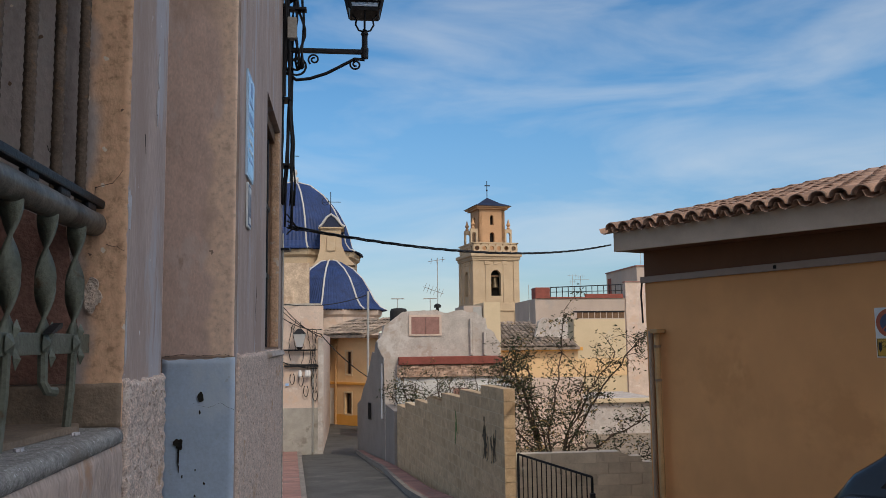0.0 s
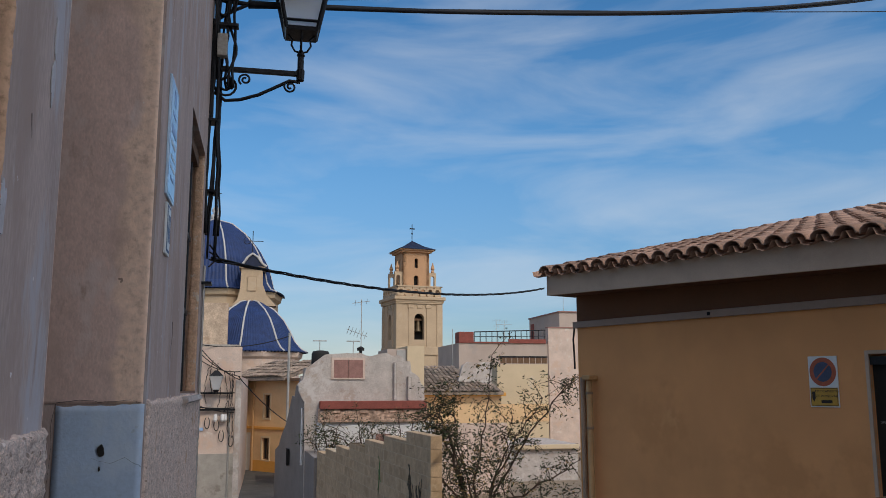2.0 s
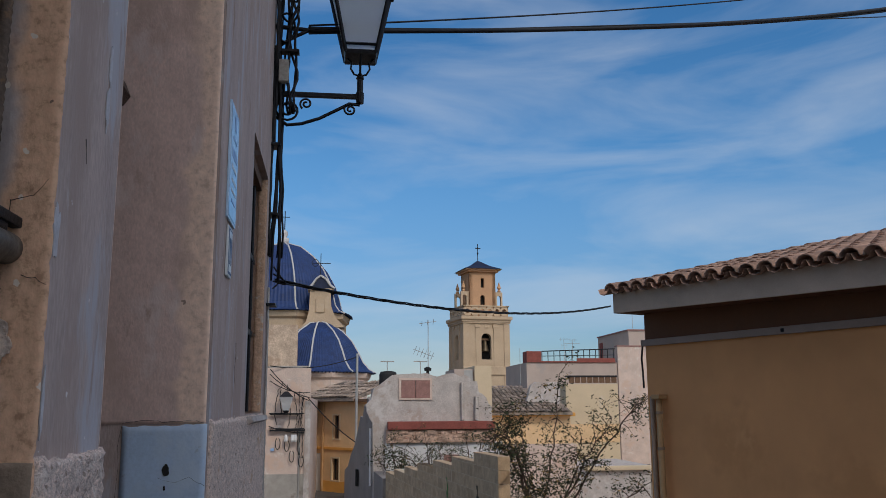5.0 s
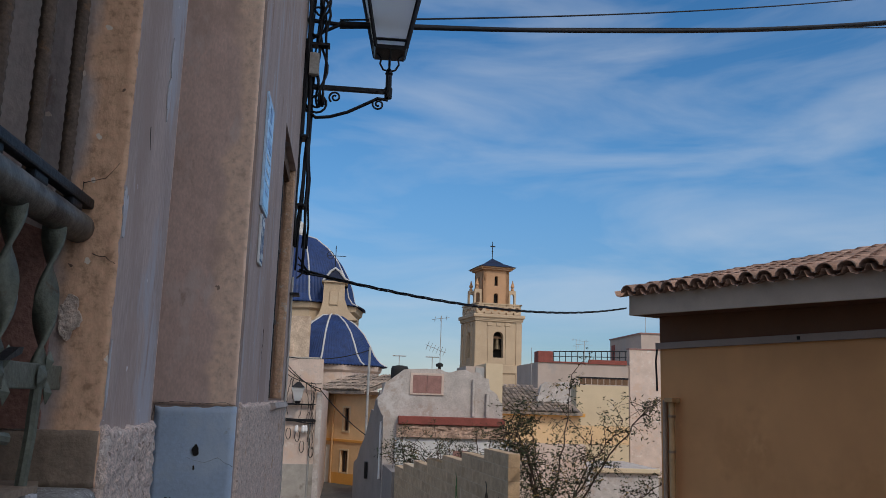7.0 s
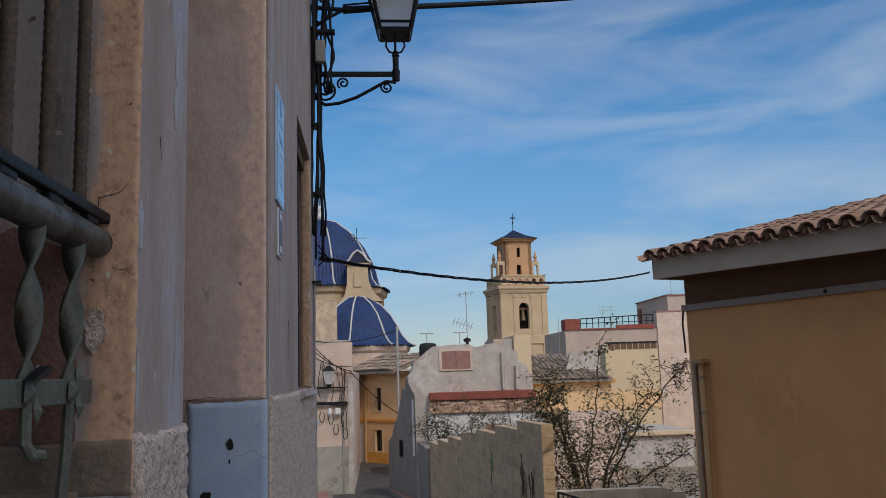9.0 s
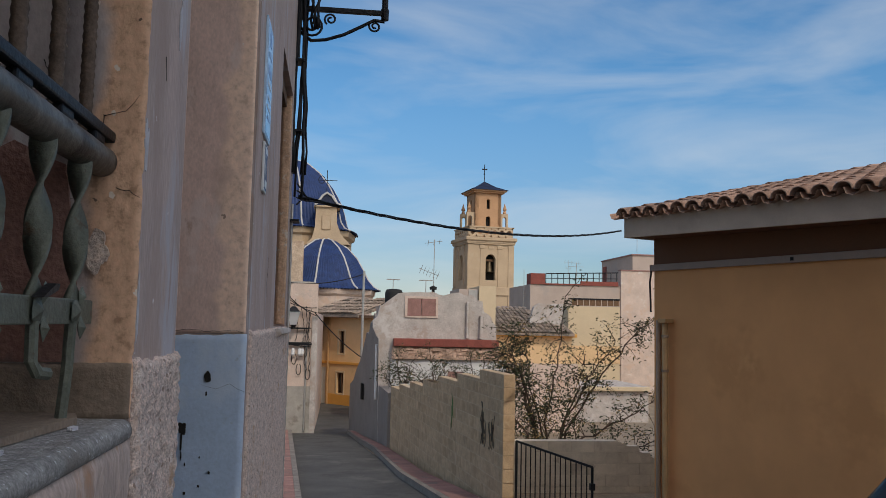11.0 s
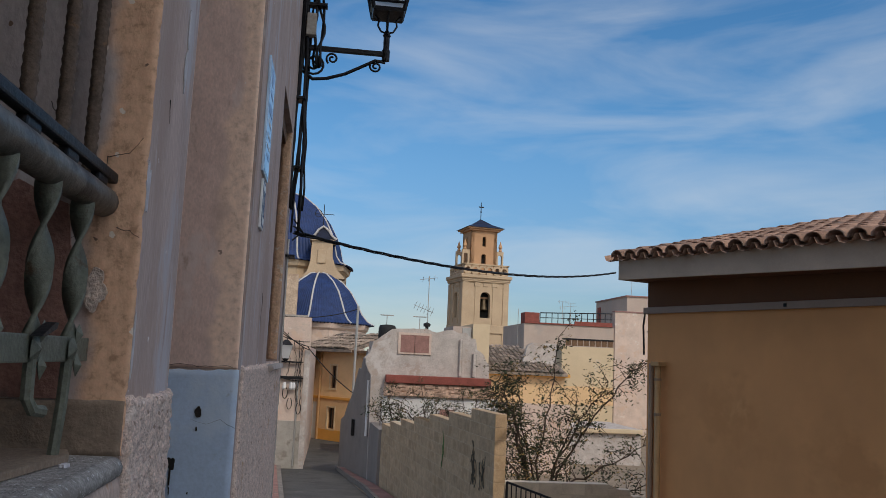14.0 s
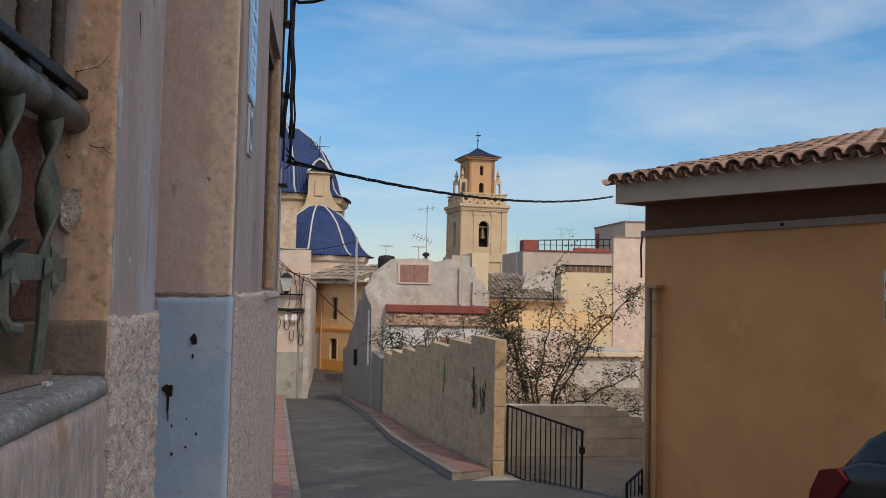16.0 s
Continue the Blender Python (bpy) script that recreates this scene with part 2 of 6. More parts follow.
M["lot_block"] = mat("grey_concrete_block", (0.60, 0.53, 0.43), 0.95, 0.14, 5, 0.3, 110, [((0.40, 0.34, 0.28), 0.35, 1.4)], random_tint=0.08)
M["mortar"] = mat("block_mortar", (0.55, 0.42, 0.28), 0.97, 0.15, 8, 0.2, 90)
M["white_wall"] = mat("peeling_white_render", (0.475, 0.42, 0.38), 0.95, 0.18, 3.5, 0.4, 30,
                      [((0.41, 0.335, 0.285), 0.42, 1.6), ((0.55, 0.505, 0.47), 0.40, 2.6), ((0.36, 0.285, 0.24), 0.24, 3.6), ((0.30, 0.215, 0.165), 0.12, 6.0)])
M["white_paint"] = mat("white_limewash", (0.68, 0.66, 0.64), 0.95, 0.08, 2.0, 0.2, 40, [((0.55, 0.47, 0.42), 0.2, 1.6)])
M["grey_wall"] = mat("grey_side_render", (0.255, 0.225, 0.205), 0.95, 0.15, 1.5, 0.3, 40, [((0.26, 0.23, 0.21), 0.4, 0.9)])
M["red_beam"] = mat("red_painted_beam", (0.25, 0.072, 0.055), 0.85, 0.2, 3, 0.2, 40, [((0.25, 0.12, 0.09), 0.25, 2)])
M["rubble"] = mat("exposed_rubble_brick", (0.46, 0.31, 0.23), 0.97, 0.35, 5, 0.8, 22, [((0.30, 0.2, 0.15), 0.35, 4)], random_tint=0.3)
M["shutter"] = mat("faded_red_shutter", (0.31, 0.165, 0.14), 0.8, 0.2, 6, 0.15, 60)
M["yellow"] = mat("yellow_house_render", (0.70, 0.475, 0.265), 0.92, 0.1, 1.2, 0.15, 40, [((0.60, 0.41, 0.22), 0.34, 0.9), ((0.50, 0.34, 0.19), 0.14, 2.2)])
M["orange"] = mat("orange_socle_paint", (0.66, 0.33, 0.08), 0.92, 0.08, 1.0, 0.1, 60)
M["cream"] = mat("cream_render", (0.60, 0.47, 0.31), 0.93, 0.08, 0.8, 0.12, 40, [((0.6, 0.50, 0.38), 0.3, 0.5)])
M["pinkish"] = mat("pinkish_render", (0.60, 0.465, 0.385), 0.94, 0.14, 1.6, 0.3, 30, [((0.59, 0.425, 0.33), 0.40, 1.3), ((0.46, 0.38, 0.325), 0.24, 2.0), ((0.67, 0.60, 0.54), 0.28, 3.0)])
M["stone_tower"] = mat("pale_gold_tower_stone", (0.50, 0.37, 0.245), 0.9, 0.12, 0.5, 0.1, 12, [((0.52, 0.40, 0.28), 0.3, 0.35)])
M["stone_dark"] = mat("orange_tower_stone", (0.52, 0.30, 0.165), 0.9, 0.12, 0.6, 0.1, 12)
M["church_brick"] = mat("church_masonry", (0.50, 0.38, 0.28), 0.93, 0.25, 1.6, 0.5, 9, [((0.38, 0.27, 0.19), 0.4, 0.8)])
M["blue_tile"] = mat("glazed_blue_dome_tile", (0.020, 0.046, 0.145), 0.62, 0.3, 1.5, 0.2, 14, island=0.18, spec=0.3)
M["tower_roof"] = mat("dark_glazed_roof_tile", (0.012, 0.018, 0.045), 0.5, 0.3, 1.5, 0.2, 14)
M["rib"] = mat("white_dome_rib", (0.50, 0.48, 0.46), 0.7, 0.1, 2, 0.1, 20)
M["terrace"] = mat("grey_pink_render", (0.46, 0.365, 0.305), 0.94, 0.1, 0.7, 0.15, 30, [((0.40, 0.34, 0.30), 0.35, 0.5)])
M["dark"] = mat("dark_opening", (0.02, 0.018, 0.016), 0.9, 0.2, 3, 0.0)
M["glass_dark"] = mat("dark_window_glass", (0.03, 0.033, 0.035), 0.12, 0.1, 2, 0.0, spec=0.6)
M["wood"] = mat("weathered_brown_wood", (0.16, 0.09, 0.05), 0.8, 0.3, 6, 0.2, 50, stretch=(6, 6, 0.6))
M["bell"] = mat("dark_bronze_bell", (0.10, 0.075, 0.045), 0.45, 0.2, 4, 0.1, metal=0.7)
M["white_door"] = mat("white_painted_door", (0.66, 0.64, 0.62), 0.6, 0.05, 4, 0.05)
M["galv"] = mat("galvanised_pipe", (0.42, 0.40, 0.37), 0.5, 0.1, 6, 0.05, metal=0.5)
M["downpipe"] = mat("ochre_painted_downpipe", (0.50, 0.30, 0.14), 0.7, 0.12, 6, 0.05)
M["pipe_brown"] = mat("brown_painted_pipe", (0.36, 0.245, 0.165), 0.7, 0.12, 6, 0.05)
M["bark"] = mat("grey_brown_bark", (0.075, 0.05, 0.038), 0.95, 0.3, 12, 0.4, 60, stretch=(1, 1, 0.3))
M["leaf"] = mat("dusty_green_leaf", (0.036, 0.046, 0.021), 0.75, 0.25, 3, 0.0, island=0.55)
M["leaf_dry"] = mat("dry_ochre_leaf", (0.24, 0.16, 0.06), 0.8, 0.25, 3, 0.0, island=0.4)
M["car_paint"] = mat("black_car_paint", (0.012, 0.013, 0.016), 0.22, 0.1, 3, 0.0, spec=0.6)
M["tail_red"] = mat("red_tail_light_plastic", (0.14, 0.008, 0.010), 0.2, 0.1, 4, 0.0, spec=0.6)
M["rubber"] = mat("black_rubber", (0.02, 0.02, 0.02), 0.8, 0.2, 10, 0.1)
M["alloy"] = mat("silver_wheel_rim", (0.5, 0.5, 0.5), 0.35, 0.1, 5, 0.0, metal=0.8)
M["red"] = mat("red_sign_enamel", (0.42, 0.10, 0.05), 0.4, 0.15, 12, 0.0)
M["navy"] = mat("blue_sign_enamel", (0.055, 0.075, 0.14), 0.4, 0.15, 12, 0.0)
M["amber"] = mat("amber_sign_plate", (0.52, 0.30, 0.045), 0.45, 0.08, 12, 0.0)
M["ink"] = mat("black_sign_ink", (0.03, 0.02, 0.015), 0.6, 0.05, 12, 0.0)
M["graffiti"] = mat("black_spray_paint", (0.10, 0.085, 0.065), 0.9, 0.2, 12, 0.0)
M["graffiti_green"] = mat("green_spray_paint", (0.12, 0.22, 0.08), 0.9, 0.2, 12, 0.0)


def frosted():
    m = bpy.data.materials.new("frosted_lantern_glass")
    m.use_nodes = True
    b = m.node_tree.nodes["Principled BSDF"]
    b.inputs["Base Color"].default_value = (0.82, 0.84, 0.85, 1)
    b.inputs["Roughness"].default_value = 0.45
    b.inputs["Transmission Weight"].default_value = 0.6
    return m


M["frost"] = frosted()


def worn_edge(m, at, width, colour, speck, grain=30):
    """Plaster worn to another coat along an upright edge at x = at, with an uneven border."""
    n, l = m.node_tree.nodes, m.node_tree.links
    b = n["Principled BSDF"]
    old = b.inputs["Base Color"].links[0].from_socket
    tc, sx = n.new("ShaderNodeTexCoord"), n.new("ShaderNodeSeparateXYZ")
    l.new(tc.outputs["Object"], sx.inputs["Vector"])
    nz = n.new("ShaderNodeTexNoise")
    nz.inputs["Scale"].default_value, nz.inputs["Detail"].default_value = 6, 9
    l.new(tc.outputs["Object"], nz.inputs["Vector"])
    k = n.new("ShaderNodeMath")
    k.operation = "MULTIPLY_ADD"
    k.inputs[1].default_value, k.inputs[2].default_value = width * 2.2, -width * 1.1
    l.new(nz.outputs["Fac"], k.inputs[0])
    a = n.new("ShaderNodeMath")
    l.new(sx.outputs["X"], a.inputs[0])
    l.new(k.outputs["Value"], a.inputs[1])
    r = n.new("ShaderNodeMapRange")
    r.interpolation_type = "SMOOTHSTEP"
    r.inputs["From Min"].default_value, r.inputs["From Max"].default_value = at - width * 1.25, at - width * 0.75
    l.new(a.outputs["Value"], r.inputs["Value"])
    n2 = n.new("ShaderNodeTexNoise")
    n2.inputs["Scale"].default_value, n2.inputs["Detail"].default_value = grain, 9
    n2.inputs["Roughness"].default_value = 0.7
    l.new(tc.outputs["Object"], n2.inputs["Vector"])
    rp = n.new("ShaderNodeValToRGB")
    rp.color_ramp.elements[0].position, rp.color_ramp.elements[1].position = 0.36, 0.64
    rp.color_ramp.elements[0].color = (*speck, 1)
    rp.color_ramp.elements[1].color = (*[min(1, c * 1.15) for c in colour], 1)
    mid = rp.color_ramp.elements.new(0.47)
    mid.color = (*colour, 1)
    l.new(n2.outputs["Fac"], rp.inputs["Fac"])
    x = n.new("ShaderNodeMixRGB")
    l.new(r.outputs["Result"], x.inputs["Fac"])
    l.new(old, x.inputs["Color1"])
    l.new(rp.outputs["Color"], x.inputs["Color2"])
    l.new(x.outputs["Color"], b.inputs["Base Color"])


# jamb edge: worn ochre plus a soft lit strip, both in the colour
worn_edge(M["jamb"], 0.0, 0.085, (0.81, 0.59, 0.45), (0.66, 0.46, 0.34), 40)
worn_edge(M["reveal"], 0.0, 0.062, (0.66, 0.41, 0.265), (0.45, 0.265, 0.165), 60)


def specks(m, scale, size, colour, share):
    """Small chips and lime spots: a share of scattered cells shows another colour near its centre."""
    n, l = m.node_tree.nodes, m.node_tree.links
    b = n["Principled BSDF"]
    old = b.inputs["Base Color"].links[0].from_socket
    tc = n.new("ShaderNodeTexCoord")
    wob = n.new("ShaderNodeTexNoise")
    wob.inputs["Scale"].default_value, wob.inputs["Detail"].default_value = scale * 2.5, 3
    l.new(tc.outputs["Object"], wob.inputs["Vector"])
    add = n.new("ShaderNodeMixRGB")
    add.blend_type, add.inputs["Fac"].default_value = "ADD", 0.5 / scale
    l.new(tc.outputs["Object"], add.inputs["Color1"])
    l.new(wob.outputs["Color"], add.inputs["Color2"])
    vo = n.new("ShaderNodeTexVoronoi")
    vo.inputs["Scale"].default_value = scale
    l.new(add.outputs["Color"], vo.inputs["Vector"])
    sep = n.new("ShaderNodeSeparateColor")
    l.new(vo.outputs["Color"], sep.inputs["Color"])
    lim = n.new("ShaderNodeMath")
    lim.operation, lim.inputs[1].default_value = "MULTIPLY", size
    l.new(sep.outputs["Green"], lim.inputs[0])
    near = n.new("ShaderNodeMath")
    near.operation = "LESS_THAN"
    l.new(vo.outputs["Distance"], near.inputs[0])
    l.new(lim.outputs["Value"], near.inputs[1])
    some = n.new("ShaderNodeMath")
    some.operation, some.inputs[1].default_value = "LESS_THAN", share
    l.new(sep.outputs["Red"], some.inputs[0])
    both = n.new("ShaderNodeMath")
    both.operation = "MULTIPLY"
    l.new(near.outputs["Value"], both.inputs[0])
    l.new(some.outputs["Value"], both.inputs[1])
    x = n.new("ShaderNodeMixRGB")
    x.inputs["Color2"].default_value = (*colour, 1)
    l.new(both.outputs["Value"], x.inputs["Fac"])
    l.new(old, x.inputs["Color1"])
    l.new(x.outputs["Color"], b.inputs["Base Color"])


specks(M["jamb"], 38, 0.16, (0.78, 0.70, 0.63), 0.35)
specks(M["jamb"], 11, 0.10, (0.36, 0.25, 0.19), 0.3)
specks(M["facade"], 26, 0.13, (0.72, 0.68, 0.66), 0.25)
specks(M["reveal"], 30, 0.20, (0.72, 0.62, 0.52), 0.3)
specks(M["reveal"], 22, 0.16, (0.20, 0.13, 0.09), 0.25)
specks(M["dark_coat"], 40, 0.14, (0.55, 0.47, 0.38), 0.25)
specks(M["sill_stone"], 170, 0.42, (0.56, 0.565, 0.56), 0.35)
specks(M["blue_paint"], 24, 0.10, (0.10, 0.11, 0.12), 0.06)
specks(M["plinth"], 70, 0.34, (0.40, 0.29, 0.23), 0.3)
specks(M["plinth"], 95, 0.30, (0.84, 0.73, 0.66), 0.4)
specks(M["white_wall"], 5, 0.22, (0.40, 0.32, 0.27), 0.3)
specks(M["asphalt"], 9, 0.16, (0.16, 0.15, 0.14), 0.2)


# ---- building helpers ----
def thing(name, at, label, category, group="", kind="", turn=0.0):
    e = new(name)
    e.empty_display_size = 0.2
    e.matrix_basis = pose(*at, 0, 0, turn)
    return tagged(e, label, category, group, kind)


def root_of(ob):
    while ob.parent:
        ob = ob.parent
    return ob


def part(name, bm, material, parent, label="", local=False, smooth=False):
    if parent is not None and not local:
        bm.transform(root_of(parent).matrix_basis.inverted())
    bmesh.ops.recalc_face_normals(bm, faces=bm.faces)
    me = bpy.data.meshes.new(name)
    if smooth:
        for f in bm.faces:
            f.smooth = True
    bm.to_mesh(me)
    bm.free()
    me.materials.append(M[material])
    ob = new(name, me)
    if parent is not None:
        ob.parent = parent
    if label:
        ob["label"] = label
    return ob


def solo(name, bm, material, label, category, group="", kind="", smooth=False):
    return tagged(part(name, bm, material, None, "", True, smooth), label, category, group, kind)


def box(x0, x1, y0, y1, z0, z1, bm=None, bevel=0.0):
    own = bmesh.new()
    vs = [own.verts.new((x, y, z)) for x in (x0, x1) for y in (y0, y1) for z in (z0, z1)]
    for f in ((0, 1, 3, 2), (4, 6, 7, 5), (0, 4, 5, 1), (2, 3, 7, 6), (0, 2, 6, 4), (1, 5, 7, 3)):
        own.faces.new([vs[i] for i in f])
    if bevel:
        bmesh.ops.bevel(own, geom=own.edges[:], offset=bevel, segments=2, affect="EDGES", profile=0.6)
    return own if bm is None else merge(bm, own)


def merge(bm, own):
    table = {v: bm.verts.new(v.co) for v in own.verts}
    for f in own.faces:
        bm.faces.new([table[v] for v in f.verts])
    own.free()
    return bm


def prism(points, lo, hi, axis="y", bm=None):
    """A flat outline drawn out from lo to hi. Outline pairs are (x, z) for y, (y, z) for x, (x, y) for z."""
    own = bmesh.new() if bm is None else bm

    def place(p, h):
        return {"y": (p[0], h, p[1]), "x": (h, p[0], p[1]), "z": (p[0], p[1], h)}[axis]
    a = [own.verts.new(place(p, lo)) for p in points]
    b = [own.verts.new(place(p, hi)) for p in points]
    own.faces.new(a)
    own.faces.new(b[::-1])
    for i in range(len(points)):
        j = (i + 1) % len(points)
        own.faces.new((a[i], b[i], b[j], a[j]))
    return own


def tube(points, r, n=8, bm=None, tip=None):
    own = bmesh.new() if bm is None else bm
    pts = [Vector(p) for p in points]
    rings, up = [], None
    for i, p in enumerate(pts):
        d = (pts[min(i + 1, len(pts) - 1)] - pts[max(i - 1, 0)]).normalized()
        ref = Vector((0, 0, 1)) if abs(d.z) < 0.9 else Vector((1, 0, 0))
        if up is None:
            up = (ref - d * ref.dot(d)).normalized()
        else:
            up = (up - d * up.dot(d)).normalized()
        side = d.cross(up)
        k = i / max(1, len(pts) - 1)
        rad = r if tip is None else r + (tip - r) * k
        rings.append([own.verts.new(p + (up * math.cos(a) + side * math.sin(a)) * rad)
                      for a in (2 * math.pi * j / n for j in range(n))])
    for a, b in zip(rings, rings[1:]):
        for j in range(n):
            own.faces.new((a[j], a[(j + 1) % n], b[(j + 1) % n], b[j]))
    own.faces.new(rings[0])
    own.faces.new(rings[-1][::-1])
    return own


def lathe(profile, centre, n=16, bm=None, turn=0.0):
    own = bmesh.new() if bm is None else bm
    rings = []
    for r, z in profile:
        rings.append([own.verts.new((centre[0] + r * math.cos(turn + 2 * math.pi * j / n),
                                     centre[1] + r * math.sin(turn + 2 * math.pi * j / n), z)) for j in range(n)])
    for a, b in zip(rings, rings[1:]):
        for j in range(n):
            own.faces.new((a[j], a[(j + 1) % n], b[(j + 1) % n], b[j]))
    own.faces.new(rings[0])
    own.faces.new(rings[-1][::-1])
    return own


def pierced(us, vs, holes, lo, hi, axis):
    """A wall of thickness lo..hi over the outline us x vs, with real rectangular openings."""
    own = bmesh.new()
    U = sorted(set([*us, *[h[0] for h in holes], *[h[1] for h in holes]]))
    V = sorted(set([*vs, *[h[2] for h in holes], *[h[3] for h in holes]]))

    def solid(i, j):
        if not (0 <= i < len(U) - 1 and 0 <= j < len(V) - 1):
            return False
        u, v = (U[i] + U[i + 1]) / 2, (V[j] + V[j + 1]) / 2
        return not any(h[0] < u < h[1] and h[2] < v < h[3] for h in holes)
    cache = {}

    def vert(i, j, h):
        key = (i, j, h)
        if key not in cache:
            u, v, d = U[i], V[j], (lo, hi)[h]
            cache[key] = own.verts.new({"y": (u, d, v), "x": (d, u, v)}[axis])
        return cache[key]
    for i in range(len(U) - 1):
        for j in range(len(V) - 1):
            if not solid(i, j):
                continue
            for h in (0, 1):
                own.faces.new((vert(i, j, h), vert(i + 1, j, h), vert(i + 1, j + 1, h), vert(i, j + 1, h)))
            for di, dj, a, b in ((-1, 0, (i, j), (i, j + 1)), (1, 0, (i + 1, j), (i + 1, j + 1)),
                                 (0, -1, (i, j), (i + 1, j)), (0, 1, (i, j + 1), (i + 1, j + 1))):
                if not solid(i + di, j + dj):
                    own.faces.new((vert(*a, 0), vert(*b, 0), vert(*b, 1), vert(*a, 1)))
    return own


def rough_sheet(u0, u1, v0, v1, step, depth, place, amp, scale, ragged=0.0):
    """A thin slab with an uneven face; place(u, v, d) puts it in the world. ragged wears its upper edge."""
    own = bmesh.new()
    nu, nv = max(2, round((u1 - u0) / step)), max(2, round((v1 - v0) / step))
    front, back = {}, {}
    for i in range(nu + 1):
        for j in range(nv + 1):
            u, v = u0 + (u1 - u0) * i / nu, v0 + (v1 - v0) * j / nv
            if j == nv and ragged:
                v += ragged * noise.noise((u * 21, 3.3, v * 3)) + ragged * 0.6 * noise.noise((u * 70, 1.3, v))
            d = depth + amp * (noise.noise((u * scale, v * scale, 0.7)) + 0.6 * noise.noise((u * scale * 2.7, v * scale * 2.7, 4.1)))
            if i in (0, nu) or j == nv:
                d -= amp * 1.2
            front[i, j] = own.verts.new(place(u, v, d))
            if i in (0, nu) or j in (0, nv):
                back[i, j] = own.verts.new(place(u, v, 0))
    for i in range(nu):
        for j in range(nv):
            own.faces.new((front[i, j], front[i + 1, j], front[i + 1, j + 1], front[i, j + 1]))
    for i in range(nu):
        for j in (0, nv):
            own.faces.new((front[i, j], front[i + 1, j], back[i + 1, j], back[i, j]))
    for j in range(nv):
        for i in (0, nu):
            own.faces.new((front[i, j], front[i, j + 1], back[i, j + 1], back[i, j]))
    return own


def sag(a, b, drop, n=18):
    a, b = Vector(a), Vector(b)
    return [a.lerp(b, i / n) - Vector((0, 0, drop * 4 * (i / n) * (1 - i / n))) for i in range(n + 1)]


def ground_z(y):
    ys = [(-400, 3.0), (-30, 2.3), (8.8, -1.19), (22, -2.0), (34, -2.5), (60, -2.7), (3000, -2.7)]
    for (a, za), (b, zb) in zip(ys, ys[1:]):
        if y <= b:
            return za + (zb - za) * (y - a) / (b - a)
    return ys[-1][1]


# ---- ground, road, pavements ----
def strip(name, rows, material, lift, label, category):
    """A sheet along the street: rows of (y, x left, x right)."""
    own = bmesh.new()
    pairs = [(own.verts.new((l, y, ground_z(y) + lift)), own.verts.new((r, y, ground_z(y) + lift))) for y, l, r in rows]
    for a, b in zip(pairs, pairs[1:]):
        own.faces.new((a[0], a[1], b[1], b[0]))
    return solo(name, own, material, label, category, kind="structure")


strip("ground", [(y, -1500, 1500) for y in (-400, -30, 0, 8.8, 22, 34, 60, 3000)], "earth", -0.012, "dry earth ground reaching the horizon", "ground")
# unseen pale slab, added to throw sunlight back onto the near house
strip("forecourt", [(-60, -40, 40), (-30, -20, 20), (-12, 0.8, 12), (-4.0, 0.6, 7.0)], "concrete", 0.0, "unseen pale concrete added to bounce sunlight", "pavement")
strip("road", [(-4.0, 0.6, 7.0), (0, 0.43, 5.9), (8.6, -0.06, 3.2), (9.0, -0.08, 2.0), (18, -0.6, 1.22), (24, -0.94, 0.75), (34, -1.9, 1.6), (45, -3, 3)],
      "asphalt", 0.0, "worn grey asphalt street running downhill", "road")


def kerbed(name, inner, outer, label):
    """The raised bed of a pavement; its tiles and kerb stones are laid on it."""
    own = bmesh.new()
    rows = []
    pairs = []
    for i in range(len(inner) - 1):
        for k in range(12):
            f = k / 12
            pairs.append((Vector(inner[i]).lerp(Vector(inner[i + 1]), f), Vector(outer[i]).lerp(Vector(outer[i + 1]), f)))
    pairs.append((inner[-1], outer[-1]))
    for (xi, yi), (xo, yo) in pairs:
        zi, zo = ground_z(yi), ground_z(yo)
        rows.append([own.verts.new(p) for p in ((xi, yi, zi - 0.05), (xi, yi, zi + 0.10), (xo, yo, zo + 0.10), (xo, yo, zo - 0.05))])
    for a, b in zip(rows, rows[1:]):
        for k in range(4):
            own.faces.new((a[k], a[(k + 1) % 4], b[(k + 1) % 4], b[k]))
    own.faces.new(rows[0])
    own.faces.new(rows[-1][::-1])
    return solo(name, own, "kerb", label, "pavement", kind="structure")


pave_left = kerbed("pavement_left", [(-0.02, -6), (-0.02, 2.15), (-0.35, 7), (-1.5, 24)], [(0.75, -6), (0.32, 2.15), (0.03, 7), (-0.94, 24)],
                   "narrow pavement of red tiles with a concrete kerb")
pave_right = kerbed("pavement_right", [(2.55, 8.82), (1.95, 13), (1.62, 18.2), (0.92, 24)], [(1.98, 8.55), (1.5, 13), (1.28, 18.2), (0.75, 24)],
                    "narrow pavement of red tiles beside the block wall")

# ---- left townhouse ----
house = thing("townhouse", (0, -1.5, -0.3), "old townhouse with peeling grey-brown plaster and barred windows", "house")
own = pierced((-7.5, 2.12), (-1.4, 8.5), [(-3.1, -1.515, 1.222, 3.3), (-1.215, 0.0, -1.4, 3.9), (1.06, 1.88, 1.33, 2.57)], -0.42, 0.0, "x")
bmesh.ops.bevel(own, geom=[e for e in own.edges if all(abs(v.co.x) < 1e-6 for v in e.verts) and
                           (all(abs(v.co.y + 1.215) < 1e-6 for v in e.verts) or all(abs(v.co.y) < 1e-6 for v in e.verts))],
                offset=0.010, segments=4, affect="EDGES", profile=0.5)
part("wall", own, "facade", house)
part("gable_wall", box(-6.0, -0.43, 1.9, 2.12, -1.6, 8.5), "facade", house)
